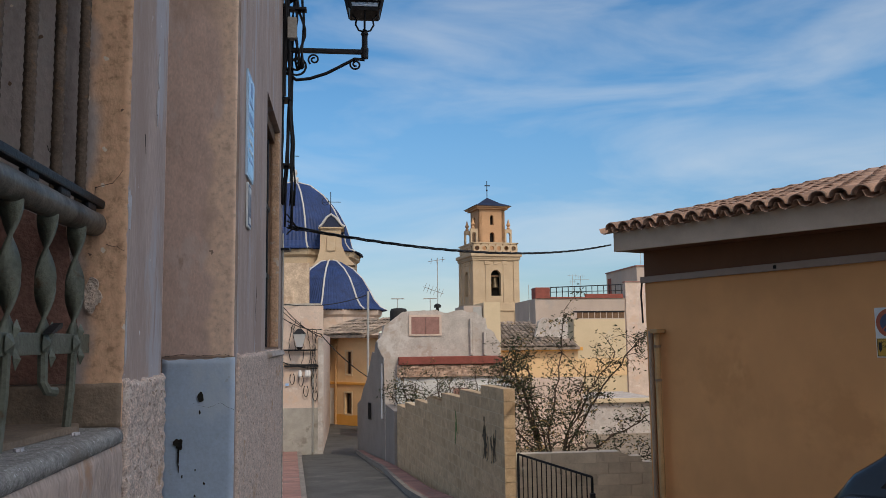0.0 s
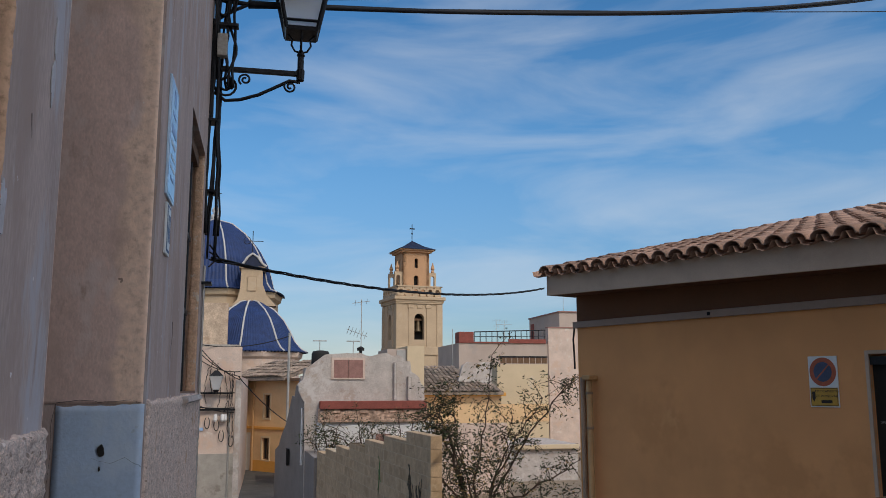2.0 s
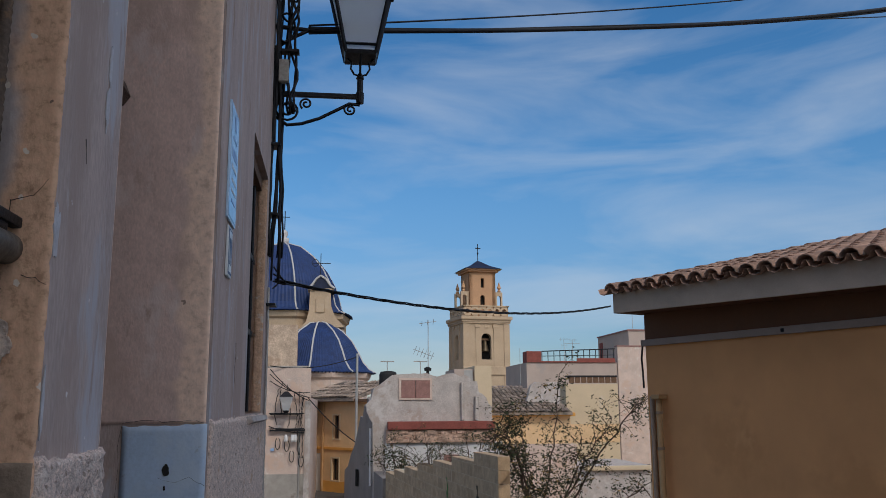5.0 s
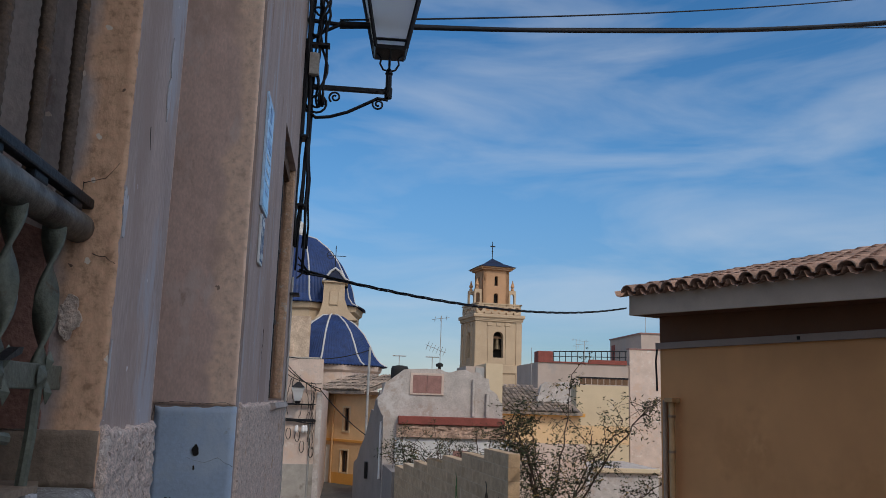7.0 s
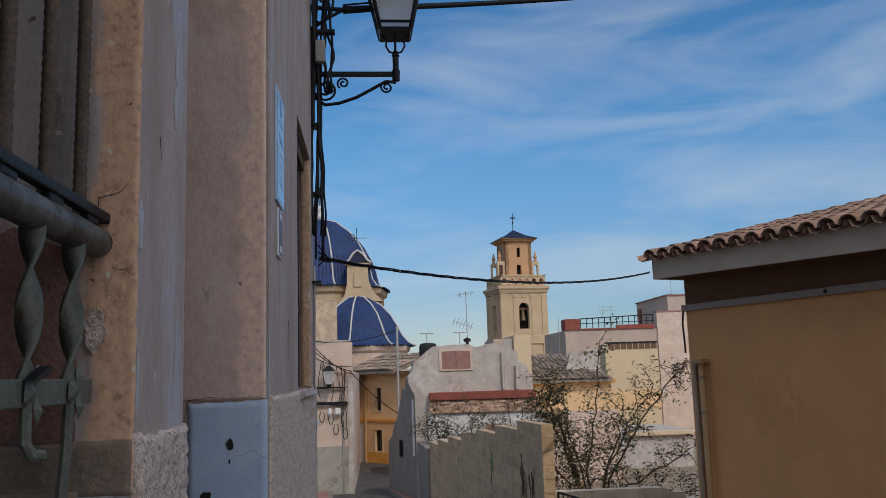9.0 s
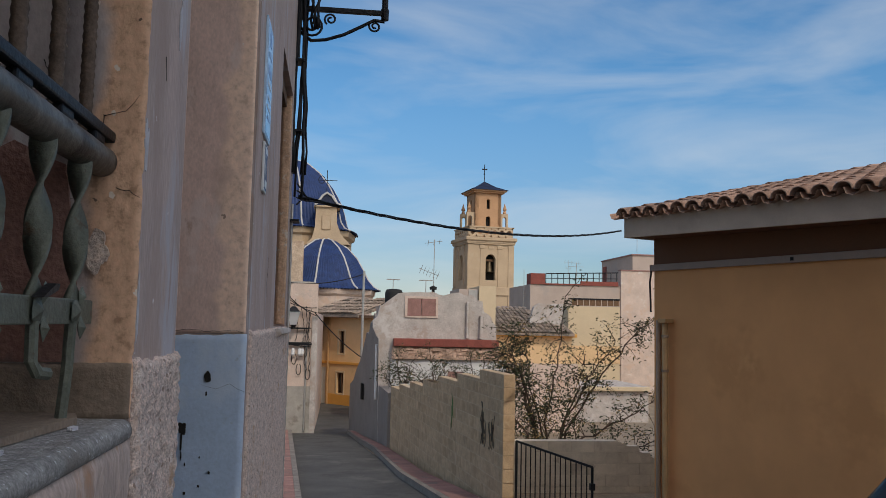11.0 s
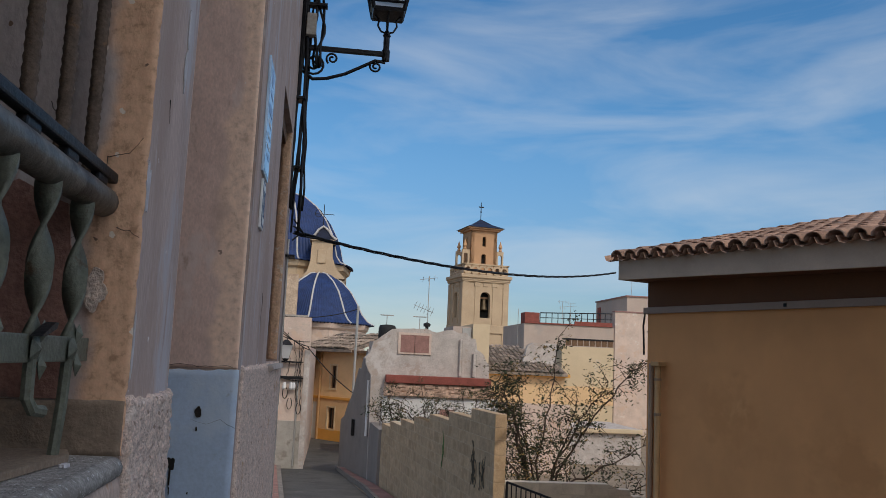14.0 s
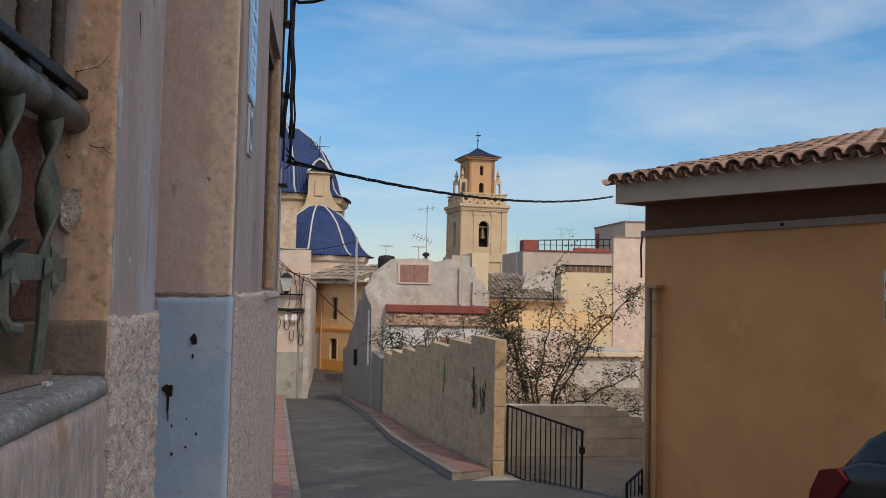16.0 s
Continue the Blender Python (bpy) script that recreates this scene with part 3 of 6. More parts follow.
part("roof", prism([(0.35, 8.4), (0.35, 8.55), (-6.2, 10.0), (-6.2, 9.8)], -7.6, 2.3), "old_tile", house)


def on_facade(u, v, d):
    return (d, u, v)


def on_jamb(u, v, d):
    return (u, -d, v)


part("plinth", rough_sheet(-1.512, -1.217, -0.9, 1.305, 0.006, 0.012, on_facade, 0.0055, 62, 0.010), "plinth", house, "rough cast plinth render", smooth=True)
part("plinth", rough_sheet(0.004, 2.12, -1.2, 1.325, 0.011, 0.012, on_facade, 0.006, 55, 0.010), "plinth", house, "rough cast plinth render", smooth=True)
part("plinth", rough_sheet(-3.6, -1.516, -0.6, 1.205, 0.012, 0.008, on_facade, 0.004, 45, 0.0), "under_sill", house, "streaked orange render below the sill", smooth=True)
part("blue_socle", rough_sheet(-0.245, -0.004, -1.0, 1.315, 0.02, 0.004, on_jamb, 0.001, 9, 0.010), "blue_paint", house, "pale blue painted socle with damp spots", smooth=True)
part("jamb_face", rough_sheet(-0.41, -0.009, 1.318, 3.9, 0.010, 0.003, on_jamb, 0.0013, 26), "jamb", house, "stained plaster jamb, worn ochre edge with soft light painted in", smooth=True)
part("jamb_face", rough_sheet(-0.41, -0.0, -1.0, 3.9, 0.05, 0.003, lambda u, v, d: (u, -1.215 + d, v), 0.001, 6), "jamb", house)

# doorway
door = part("door", box(-0.41, -0.375, -1.214, -0.008, -0.9, 2.30), "door_wood", house, "dark brown panelled wooden door")
for y in (-1.08, -0.52):
    for z in (-0.1, 0.75, 1.6):
        part("panel", box(-0.378, -0.362, y, y + 0.42, z, z + 0.62, bevel=0.006), "door_wood", door)
part("door_post", box(-0.41, -0.315, -0.075, -0.006, -0.9, 3.85, bevel=0.006), "door_wood", door)
part("door_post", box(-0.41, -0.335, -1.21, -1.14, -0.9, 3.85, bevel=0.006), "door_wood", door)
part("transom", prism([(-0.41, 2.27), (-0.30, 2.29), (-0.28, 2.32), (-0.295, 2.36), (-0.33, 2.40), (-0.41, 2.43)], -1.21, -0.01), "door_wood", door, "moulded wooden transom")
part("fanlight", box(-0.405, -0.395, -1.14, -0.075, 2.43, 3.85), "glass_dark", door)

# near window with its grille
win = part("window", box(-0.42, -0.40, -3.1, -1.517, 1.24, 3.3), "glass_dark", house, "deep barred window with stone sill")
part("frame", box(-0.40, -0.34, -1.59, -1.519, 1.24, 3.3, bevel=0.005), "wood", win)
part("frame", box(-0.40, -0.34, -2.4, -2.32, 1.24, 3.3, bevel=0.005), "wood", win)


def crumbled(u, v, d):
    """The reveal's face; its outer edge has crumbled unevenly."""
    k = max(0.0, 1 + u / 0.06)
    chip = noise.noise((v * 34, 2.0, 5.1)) + 0.7 * noise.noise((v * 90, 6.0, 1.1))
    lump = noise.noise((u * 75, v * 75, 2.2)) + 0.6 * noise.noise((u * 170, v * 170, 8.2))
    return (u - 0.004 * k * max(0.0, chip), -1.515 - d - 0.0022 * k * lump, v)


part("reveal", rough_sheet(-0.40, 0.003, 1.232, 2.6, 0.006, 0.005, crumbled, 0.0016, 30), "reveal", win, "blotchy plaster reveal with a crumbling ochre edge", smooth=True)
part("reveal", box(-0.40, 0.0, -1.520, -1.515, 2.6, 3.3), "reveal", win)
part("sill", prism([(-0.40, 1.195), (-0.008, 1.195), (-0.008, 1.2318), (-0.40, 1.236)], -3.15, -1.5165), "sill_stone", win, "grey stone sill with a rounded nose")
nose = tube([(-0.006, -3.15 + 0.02 * i, 1.2175 + 0.0008 * noise.noise((i * 0.7, 1.0, 0.0))) for i in range(82)], 0.0150, 14)
part("sill_nose", nose, "sill_stone", win, "speckled grey rounded sill edge", smooth=True)
part("cracked_ledge", prism([(-0.36, -3.1), (-0.095, -3.1), (-0.075, -2.4), (-0.078, -2.0), (-0.052, -1.72), (-0.040, -1.60), (-0.055, -1.555), (-0.36, -1.555)], 1.2335, 1.2425, "z"), "dark_coat", win, "crusted mortar ledge")
part("base_coat", rough_sheet(-0.40, 0.001, 1.232, 1.302, 0.008, 0.010, lambda u, v, d: (u, -1.515 - d, v), 0.0012, 40, 0.003), "dark_coat", win, "dark cement coat at the foot of the reveal", smooth=True)
edge = [(-0.395, 1.303), (-0.072, 1.303)]
for i in range(24):
    f = i / 23
    edge.append((-0.072 - 0.05 * max(0.0, f - 0.55) + 0.010 * noise.noise((i * 0.9, 4.0, 0.0)), 1.31 + 0.25 * f))
for i in range(1, 16):
    f = i / 15
    edge.append((-0.10 - 0.295 * f, 1.57 + 0.05 * f + 0.03 * noise.noise((i * 0.8, 9.0, 0.0))))
part("red_coat", prism(edge, -1.5255, -1.517, "y"), "red_coat", win, "older dark red coat bared low on the reveal")
GX, RX = -0.050, -0.062
part("rail", tube([(GX, -3.1 + 0.04 * i, 1.566 + 0.0012 * noise.noise((i * 0.8, 0.3, 0.0))) for i in range(40)] + [(GX, -1.522, 1.566)], 0.0205, 16), "tube", win, "dull galvanised tube rail", smooth=True)
part("flat_bar", box(GX + 0.001, GX + 0.016, -3.1, -1.513, 1.592, 1.606, bevel=0.003), "black_iron", win, "dark flat iron bar")
for i in range(14):
    part("weld", box(GX + 0.001, GX + 0.013, -1.60 - 0.131 * i, -1.555 - 0.131 * i, 1.580, 1.593, bevel=0.004), "black_iron", win)
part("flat_bar", box(GX - 0.004, GX + 0.003, -3.1, -1.535, 1.353, 1.383, bevel=0.002), "iron", win)
BARS = [-1.612 - 0.131 * i for i in range(11)]
RIBBED = [-1.562 - 0.118 * i for i in range(13)]


def twisted(y, z0, z1):
    own = bmesh.new()
    n = 96
    prev = None
    for i in range(n + 1):
        z = z0 + (z1 - z0) * i / n
        a = math.pi * (z - 1.36) / 0.098 + 0.5
        w, d = 0.0138, 0.003
        ca, sa = math.cos(a), math.sin(a)
        ring = [own.verts.new((GX + p * ca - q * sa, y + p * sa + q * ca, z)) for p, q in ((-w, -d), (w, -d), (w, d), (-w, d))]
        if prev:
            for k in range(4):
                own.faces.new((prev[k], prev[(k + 1) % 4], ring[(k + 1) % 4], ring[k]))
        else:
            own.faces.new(ring)
        prev = ring
    own.faces.new(prev[::-1])
    return own


def ribbed(y, z0, z1):
    own = bmesh.new()
    n = round((z1 - z0) / 0.0065)
    prof = [(0.0080 + (0.0013 if i % 2 else 0.0), z0 + (z1 - z0) * i / n) for i in range(n + 1)]
    lathe(prof, (RX, y), 12, own)
    for v in own.verts:
        a = math.atan2(v.co.y - y, v.co.x - RX)
        v.co.z += 0.0035 * math.sin(a)
    return own


def leaf_stud(y, z, w, h, tilt, out):
    """A pointed four-sided iron leaf, raised in the middle."""
    own = bmesh.new()
    ca, sa = math.cos(tilt), math.sin(tilt)
    ring = []
    for p, q in ((0, -h), (w * 0.75, -h * 0.25), (w, h * 0.15), (w * 0.5, h * 0.7), (0, h), (-w * 0.5, h * 0.7), (-w, h * 0.15), (-w * 0.75, -h * 0.25)):
        ring.append(own.verts.new((GX + out, y + p * ca - q * sa, z + p * sa + q * ca)))
    top = own.verts.new((GX + out + 0.007, y, z))
    back = own.verts.new((GX + out - 0.004, y, z))
    for k in range(8):
        own.faces.new((ring[k], ring[(k + 1) % 8], top))
        own.faces.new((ring[(k + 1) % 8], ring[k], back))
    return own


for y in RIBBED:
    part("ribbed_bar", ribbed(y, 1.585, 3.3), "rebar", win, smooth=True)
for i, y in enumerate(BARS):
    part("twisted_bar", twisted(y, 1.38, 1.55), "iron", win, smooth=True)
    if i == 1:
        part("lower_bar", tube([(GX, y, 1.36), (GX + 0.001, y, 1.315), (GX + 0.006, y + 0.006, 1.303), (GX + 0.012, y + 0.02, 1.301)], 0.007, 8), "iron", win, "broken bar bent at its foot")
        part("blade", prism([(y - 0.026, 1.381), (y + 0.016, 1.397), (y + 0.026, 1.397), (y + 0.022, 1.390), (y - 0.01, 1.382)], GX + 0.006, GX + 0.018, "x"), "black_iron", win, "dark bent iron scrap")
    else:
        part("lower_bar", tube([(GX, y, 1.36), (GX - 0.002, y + 0.002, 1.30), (GX - 0.006, y, 1.236)], 0.007, 8), "iron", win)
    part("rosette", leaf_stud(y - 0.006, 1.368, 0.016, 0.016, math.pi / 4, 0.006), "iron", win)
    part("rosette", leaf_stud(y + 0.010, 1.349, 0.008, 0.015, 0.1, 0.008), "iron", win)
    part("rosette", leaf_stud(y + 0.012, 1.386, 0.008, 0.014, -0.3, 0.006), "iron", win)

# farther window
win2 = part("window", box(-0.30, -0.28, 1.06, 1.88, 1.33, 2.57), "glass_dark", house, "narrow window with brown wooden bars")
part("reveal", box(-0.27, -0.05, 1.872, 1.878, 1.34, 2.565), "frame_brown", win2)
part("reveal_edge", rough_sheet(-0.05, -0.002, 1.34, 2.565, 0.01, 0.006, lambda u, v, d: (u, 1.88 - d, v), 0.003, 40), "ochre_edge", win2, "crumbling ochre plaster edge", smooth=True)
part("frame", box(-0.28, -0.20, 1.062, 1.13, 1.34, 2.56, bevel=0.004), "wood", win2)
part("frame", box(-0.28, -0.20, 1.80, 1.868, 1.34, 2.56, bevel=0.004), "wood", win2)
part("lintel", box(-0.28, -0.03, 1.07, 1.868, 2.50, 2.565, bevel=0.004), "wood", win2, "dark wooden lintel board")
for i in range(5):
    part("bar", tube([(-0.06, 1.16 + 0.15 * i, 1.34), (-0.06, 1.16 + 0.15 * i, 2.5)], 0.008, 8), "black_iron", win2)
for z in (1.72, 2.1):
    part("cross_bar", box(-0.066, -0.054, 1.07, 1.87, z, z + 0.025), "black_iron", win2)
part("sill", prism([(-0.28, 1.295), (0.020, 1.292), (0.036, 1.302), (0.030, 1.322), (-0.28, 1.335)], 1.05, 1.89), "white_wall", win2, "chipped pale sill")

# plates on the wall
plate = thing("information_plate", (0.002, 0.275, 2.19), "pale blue enamel street plate with faint lettering", "sign")
part("plate", box(0.001, 0.009, 0.166, 0.385, 1.985, 2.39, bevel=0.002), "sign_blue", plate)
part("border", box(0.0095, 0.0105, 0.176, 0.375, 1.995, 2.38), "sign_blue", plate)
for z, w, h, m in ((2.31, 0.05, 0.05, "bar_blue"), (2.27, 0.10, 0.012, "bar_blue"), (2.205, 0.13, 0.03, "bar_blue"), (2.165, 0.12, 0.014, "sign_white"),
                   (2.12, 0.11, 0.012, "sign_white"), (2.085, 0.13, 0.01, "sign_white"), (2.05, 0.10, 0.01, "bar_blue")):
    part("line", box(0.011, 0.0118, 0.2755 - w / 2, 0.2755 + w / 2, z, z + h), m, plate)
nplate = thing("house_tile", (0.002, 0.245, 1.88), "small white glazed wall tile with blue bars", "tile")
part("tile", box(0.001, 0.010, 0.205, 0.305, 1.795, 1.965, bevel=0.003), "sign_white", nplate)
part("border", box(0.0105, 0.0112, 0.212, 0.298, 1.803, 1.957), "bar_dark", nplate)
part("ground_coat", box(0.0115, 0.0122, 0.219, 0.291, 1.811, 1.949), "sign_white", nplate)
for y in (0.230, 0.262):
    part("bar", box(0.0125, 0.0132, y, y + 0.016, 1.835, 1.925), "bar_dark", nplate)

# ---- garage ----
GT = 22.0
gar = thing("garage", (4.07, 7.14, 0), "ochre rendered garage with a clay tile roof", "garage", turn=-GT)
# local frame: the wall runs along -y from the corner, outward is -x
gar.matrix_basis = Matrix.Translation((4.07, 7.14, 0)) @ Matrix.Rotation(radians(GT), 4, "Z")
D0, DW = -3.62, -6.2
part("wall", pierced((-11.0, 0.0), (-2.6, 2.62), [(DW, D0, -2.6, 1.62)], 0.0, 0.25, "x"), "garage", gar, local=True)
part("end_wall", box(0.25, 8.2, -0.25, 0.0, -2.6, 2.62), "garage", gar, local=True)
part("far_wall", box(0.25, 8.2, -11.0, -10.8, -1.5, 2.62), "garage", gar, local=True)
part("back_wall", box(8.2, 8.45, -11.0, 0.0, -1.5, 4.1), "garage", gar, local=True)
part("door", box(0.05, 0.10, DW, D0, -1.6, 1.60), "dark", gar, "dark metal garage door", local=True)
for y0, y1, z0, z1 in ((D0, D0 + 0.032, -1.5, 1.652), (DW, D0, 1.622, 1.652)):
    part("door_frame", box(-0.012, 0.04, y0, y1, z0, z1, bevel=0.004), "fascia", gar, "thin pale metal door frame", local=True)
part("door_rail", box(0.01, 0.05, DW, D0, 1.53, 1.60), "black_iron", gar, local=True)
EAVE_FALL = 0.025


def tilted(bm):
    """The eave drops a little towards the upper end of the street."""
    for v in bm.verts:
        v.co.z += EAVE_FALL * v.co.y
    return bm


part("soffit", tilted(box(-0.43, 0.0, -11.2, 0.0, 2.43, 2.45)), "soffit", gar, "brown eave soffit", local=True)
# thin sheet that puts the eave's shadow into the wall's colour
part("upper_wall", box(-0.006, -0.001, -11.0, -0.001, 2.12, 2.43), "soffit", gar, "brown strip with the eave shadow painted in", local=True)
part("fascia", tilted(box(-0.46, -0.43, -11.2, 0.02, 2.415, 2.665, bevel=0.004)), "fascia", gar, "pale rendered fascia", local=True)
part("fascia", prism([(-0.43, 2.415), (0.02, 2.415), (0.02, 2.76), (-0.43, 2.65)], 0.0, 0.02), "fascia", gar, local=True)
part("channel", box(-0.05, -0.007, -11.0, 0.03, 2.04, 2.115, bevel=0.004), "grey_band", gar, "grey metal cable channel", local=True)
part("bolt", box(-0.056, -0.049, -2.02, -1.985, 2.06, 2.095), "dark", gar, local=True)
part("roof_deck", tilted(prism([(-0.44, 2.58), (8.4, 4.40), (8.4, 4.48), (-0.44, 2.66)], -11.2, 0.02)), "fascia", gar, local=True)

# ---- street block wall ----
WA, WB = Vector((2.57, 8.8, 0)), Vector((1.66, 18.1, 0))
wdir = (WB - WA).normalized()
wnor = Vector((wdir.y, -wdir.x, 0))
WL = (WB - WA).length
STEPS = [0.0, 1.25, 2.65, 4.1, 5.5, 6.9, 8.2, WL]


def wall_top(s):
    k = max(i for i in range(len(STEPS) - 1) if s >= STEPS[i] - 1e-6)
    return 0.69 - 0.145 * k


bwall = thing("block_wall", tuple(WA), "stepped sandy concrete block wall along the street", "wall")
own = bmesh.new()
for k in range(len(STEPS) - 1):
    a, b = WA + wdir * (STEPS[k] + 0.01), WA + wdir * (STEPS[k + 1] - (0.01 if k == len(STEPS) - 2 else -0.01))
    t0 = 0.69 - 0.145 * k - 0.01
    pts = [a + wnor * 0.008, b + wnor * 0.008, b + wnor * 0.162, a + wnor * 0.162]
    lo = [own.verts.new((p.x, p.y, -2.6)) for p in pts]
    hi = [own.verts.new((p.x, p.y, t0)) for p in pts]
    own.faces.new(lo)
    own.faces.new(hi)
    for i in range(4):
        own.faces.new((lo[i], lo[(i + 1) % 4], hi[(i + 1) % 4], hi[i]))
part("core", own, "mortar", bwall)

# ---- ruined white house ----
RY = 20.5
ruin = thing("ruined_house", (3.2, RY, -2.0), "half ruined house with peeling white render", "house")
ou = [(1.50, -2.4), (1.46, 0.9), (1.30, 1.2), (1.28, 1.38), (1.40, 1.5), (1.48, 1.78), (1.62, 1.88), (1.80, 2.02), (1.98, 2.16), (2.9, 2.22), (3.2, 2.12), (3.5, 2.2), (4.05, 2.13), (4.15, 2.02), (4.3, 1.98), (4.34, 1.7), (4.55, 1.55), (4.7, 1.3), (4.7, -2.4)]
fine_ou = []
for (a, b), (c, d) in zip(ou, ou[1:]):
    k = max(1, round(math.hypot(c - a, d - b) / 0.12)) if b > 0 and d > 0 else 1
    for i in range(k):
        j = 0.035 * noise.noise((a * 5 + i * 0.9, b * 3, 2.2)) if 0 < i else 0
        fine_ou.append((a + (c - a) * i / k + j, b + (d - b) * i / k + j))
fine_ou.append(ou[-1])
part("front_wall", prism(fine_ou, RY, RY + 0.45), "white_wall", ruin, "broken-edged white front wall")
part("shutter", box(2.22, 2.60, RY - 0.03, RY, 1.54, 2.02, bevel=0.006), "shutter", ruin, "faded red boarded window")
part("shutter", box(2.61, 3.0, RY - 0.03, RY, 1.54, 2.02, bevel=0.006), "shutter", ruin)
part("window_frame", pierced((2.15, 3.06), (1.50, 2.08), [(2.22, 3.0, 1.54, 2.02)], RY - 0.035, RY - 0.001, "y"), "pinkish", ruin)
part("beam", box(1.85, 4.72, RY - 0.32, RY - 0.01, 0.72, 0.93, bevel=0.02), "red_beam", ruin, "flaking red painted beam")
part("rubble_band", rough_sheet(1.82, 4.75, 0.38, 0.72, 0.05, 0.24, lambda u, v, d: (u, RY - d, v), 0.05, 6), "rubble", ruin, "exposed rubble below the beam")
part("lower_wall", rough_sheet(1.80, 4.95, -2.4, 0.38, 0.10, 0.16, lambda u, v, d: (u, RY - d, v), 0.025, 3), "white_paint", ruin, "lumpy whitewashed lower wall")
part("niche", box(3.35, 3.75, RY - 0.26, RY - 0.18, -0.25, 0.06), "shutter", ruin)
own = bmesh.new()
side = [(20.5, 1.62), (20.7, 1.70), (20.8, 1.50), (21.0, 1.66), (21.15, 1.42), (21.4, 1.60), (21.55, 1.30), (21.8, 1.36), (22.0, 1.02), (22.3, 1.05), (22.6, 0.7), (23.0, 0.25), (23.6, -0.1), (24.0, -0.45), (24.5, -0.6)]


def side_x(y):
    return 1.52 + (0.80 - 1.52) * (y - 20.5) / 4.0


lo = [own.verts.new((side_x(y), y, -2.7)) for y, z in side]
hi = [own.verts.new((side_x(y), y, z)) for y, z in side]
lo2 = [own.verts.new((side_x(y) + 0.4, y + 0.05, -2.7)) for y, z in side]
hi2 = [own.verts.new((side_x(y) + 0.4, y + 0.05, z)) for y, z in side]
for i in range(len(side) - 1):
    for a, b in ((lo, hi), (hi, hi2), (hi2, lo2)):
        own.faces.new((a[i], a[i + 1], b[i + 1], b[i]))
own.faces.new((lo[0], hi[0], hi2[0], lo2[0]))
own.faces.new((lo[-1], hi[-1], hi2[-1], lo2[-1]))
part("side_wall", own, "grey_wall", ruin, "grey rendered side wall with a ragged top")

part("white_pipe", tube([(1.42, 20.75, -0.75), (1.42, 20.75, 0.75)], 0.035, 8), "white_paint", ruin, "white drain pipe")
part("small_window", box(1.08, 1.16, 22.4, 22.8, -0.9, -0.45), "dark", ruin)
# near piece of grey wall beside the end of the block wall
part("buttress", prism([(1.60, 18.12), (1.86, 18.12), (1.86, 20.5), (1.50, 20.5)], -2.6, -0.35, "z"), "grey_wall", ruin)

# ---- yellow house down the street ----
yl, yr = Vector((-0.57, 39.0, -2.7)), Vector((2.6, 35.0, -2.7))
yh = thing("yellow_house", tuple(yl), "yellow two-storey house with an orange socle", "house")
ydir = Vector((yr.x - yl.x, yr.y - yl.y, 0))
YW = ydir.length
yh.matrix_basis = Matrix.Translation(yl) @ Matrix.Rotation(math.atan2(ydir.y, ydir.x), 4, "Z")
part("wall", pierced((0, YW), (0, 4.3), [(0.30, 0.76, 0.15, 1.87), (1.61, 2.12, 0.70, 1.67), (1.69, 2.12, 2.55, 3.6)], 0, 0.3, "y"), "yellow", yh, local=True)
part("socle", box(0.86, YW, -0.03, -0.004, 0, 0.66), "orange", yh, "orange painted socle", local=True)
part("string_course", box(0, YW, -0.05, -0.004, 2.05, 2.17, bevel=0.01), "orange", yh, local=True)
part("door", box(0.30, 0.76, 0.02, 0.06, 0.15, 1.87), "white_door", yh, "white front door", local=True)
for a, b, c, d in ((1.61, 2.12, 0.70, 1.67), (1.69, 2.12, 2.55, 3.6)):
    w = part("window", box(a, b, 0.16, 0.18, c, d), "glass_dark", yh, local=True)
    part("frame", pierced((a, b), (c, d), [(a + 0.04, (a + b) / 2 - 0.02, c + 0.04, d - 0.04), ((a + b) / 2 + 0.02, b - 0.04, c + 0.04, d - 0.04)], 0.10, 0.15, "y"), "wood", w, local=True)
    part("surround", pierced((a - 0.07, b + 0.07), (c - 0.07, d + 0.07), [(a, b, c, d)], -0.03, -0.004, "y"), "cream", w, local=True)
part("eave", box(-0.1, YW, -0.45, 0.3, 4.22, 4.34), "wood", yh, "brown timber eave", local=True)
part("drainpipe", tube([(0.98, -0.06, 0), (0.98, -0.06, 4.2)], 0.05, 8), "downpipe", yh, local=True)
own = bmesh.new()
for i in range(17):
    x = -0.1 + i * 0.22
    n = 5 + round(1.5 * noise.noise((i * 0.6, 2.0, 0.0)))
    for j in range(n):
        y0, y1 = -0.55 + j * 0.5, -0.55 + (j + 1.08) * 0.5
        z0, z1 = 4.38 + j * 0.155 + 0.03, 4.38 + (j + 1.08) * 0.155
        jx = 0.06 * noise.noise((i * 1.7, j * 2.3, 0))
        z0 += 0.05 * noise.noise((i * 2.1, j * 1.1, 7))
        vs0 = [own.verts.new((x + jx + 0.105 * math.cos(a), y0, z0 + 0.07 * math.sin(a))) for a in (math.pi * k / 4 for k in range(5))]
        vs1 = [own.verts.new((x + jx + 0.095 * math.cos(a), y1, z1 + 0.06 * math.sin(a))) for a in (math.pi * k / 4 for k in range(5))]
        for k in range(4):
            own.faces.new((vs0[k], vs0[k + 1], vs1[k + 1], vs1[k]))
tagged(part("roof_tiles", own, "old_tile", yh, "old clay tiles", local=True), kind="stuff")
part("roof_deck", prism([(-0.5, 4.36), (1.95, 5.12), (1.95, 4.97), (-0.5, 4.24)], -0.1, 3.65, "x"), "old_tile", yh, local=True)

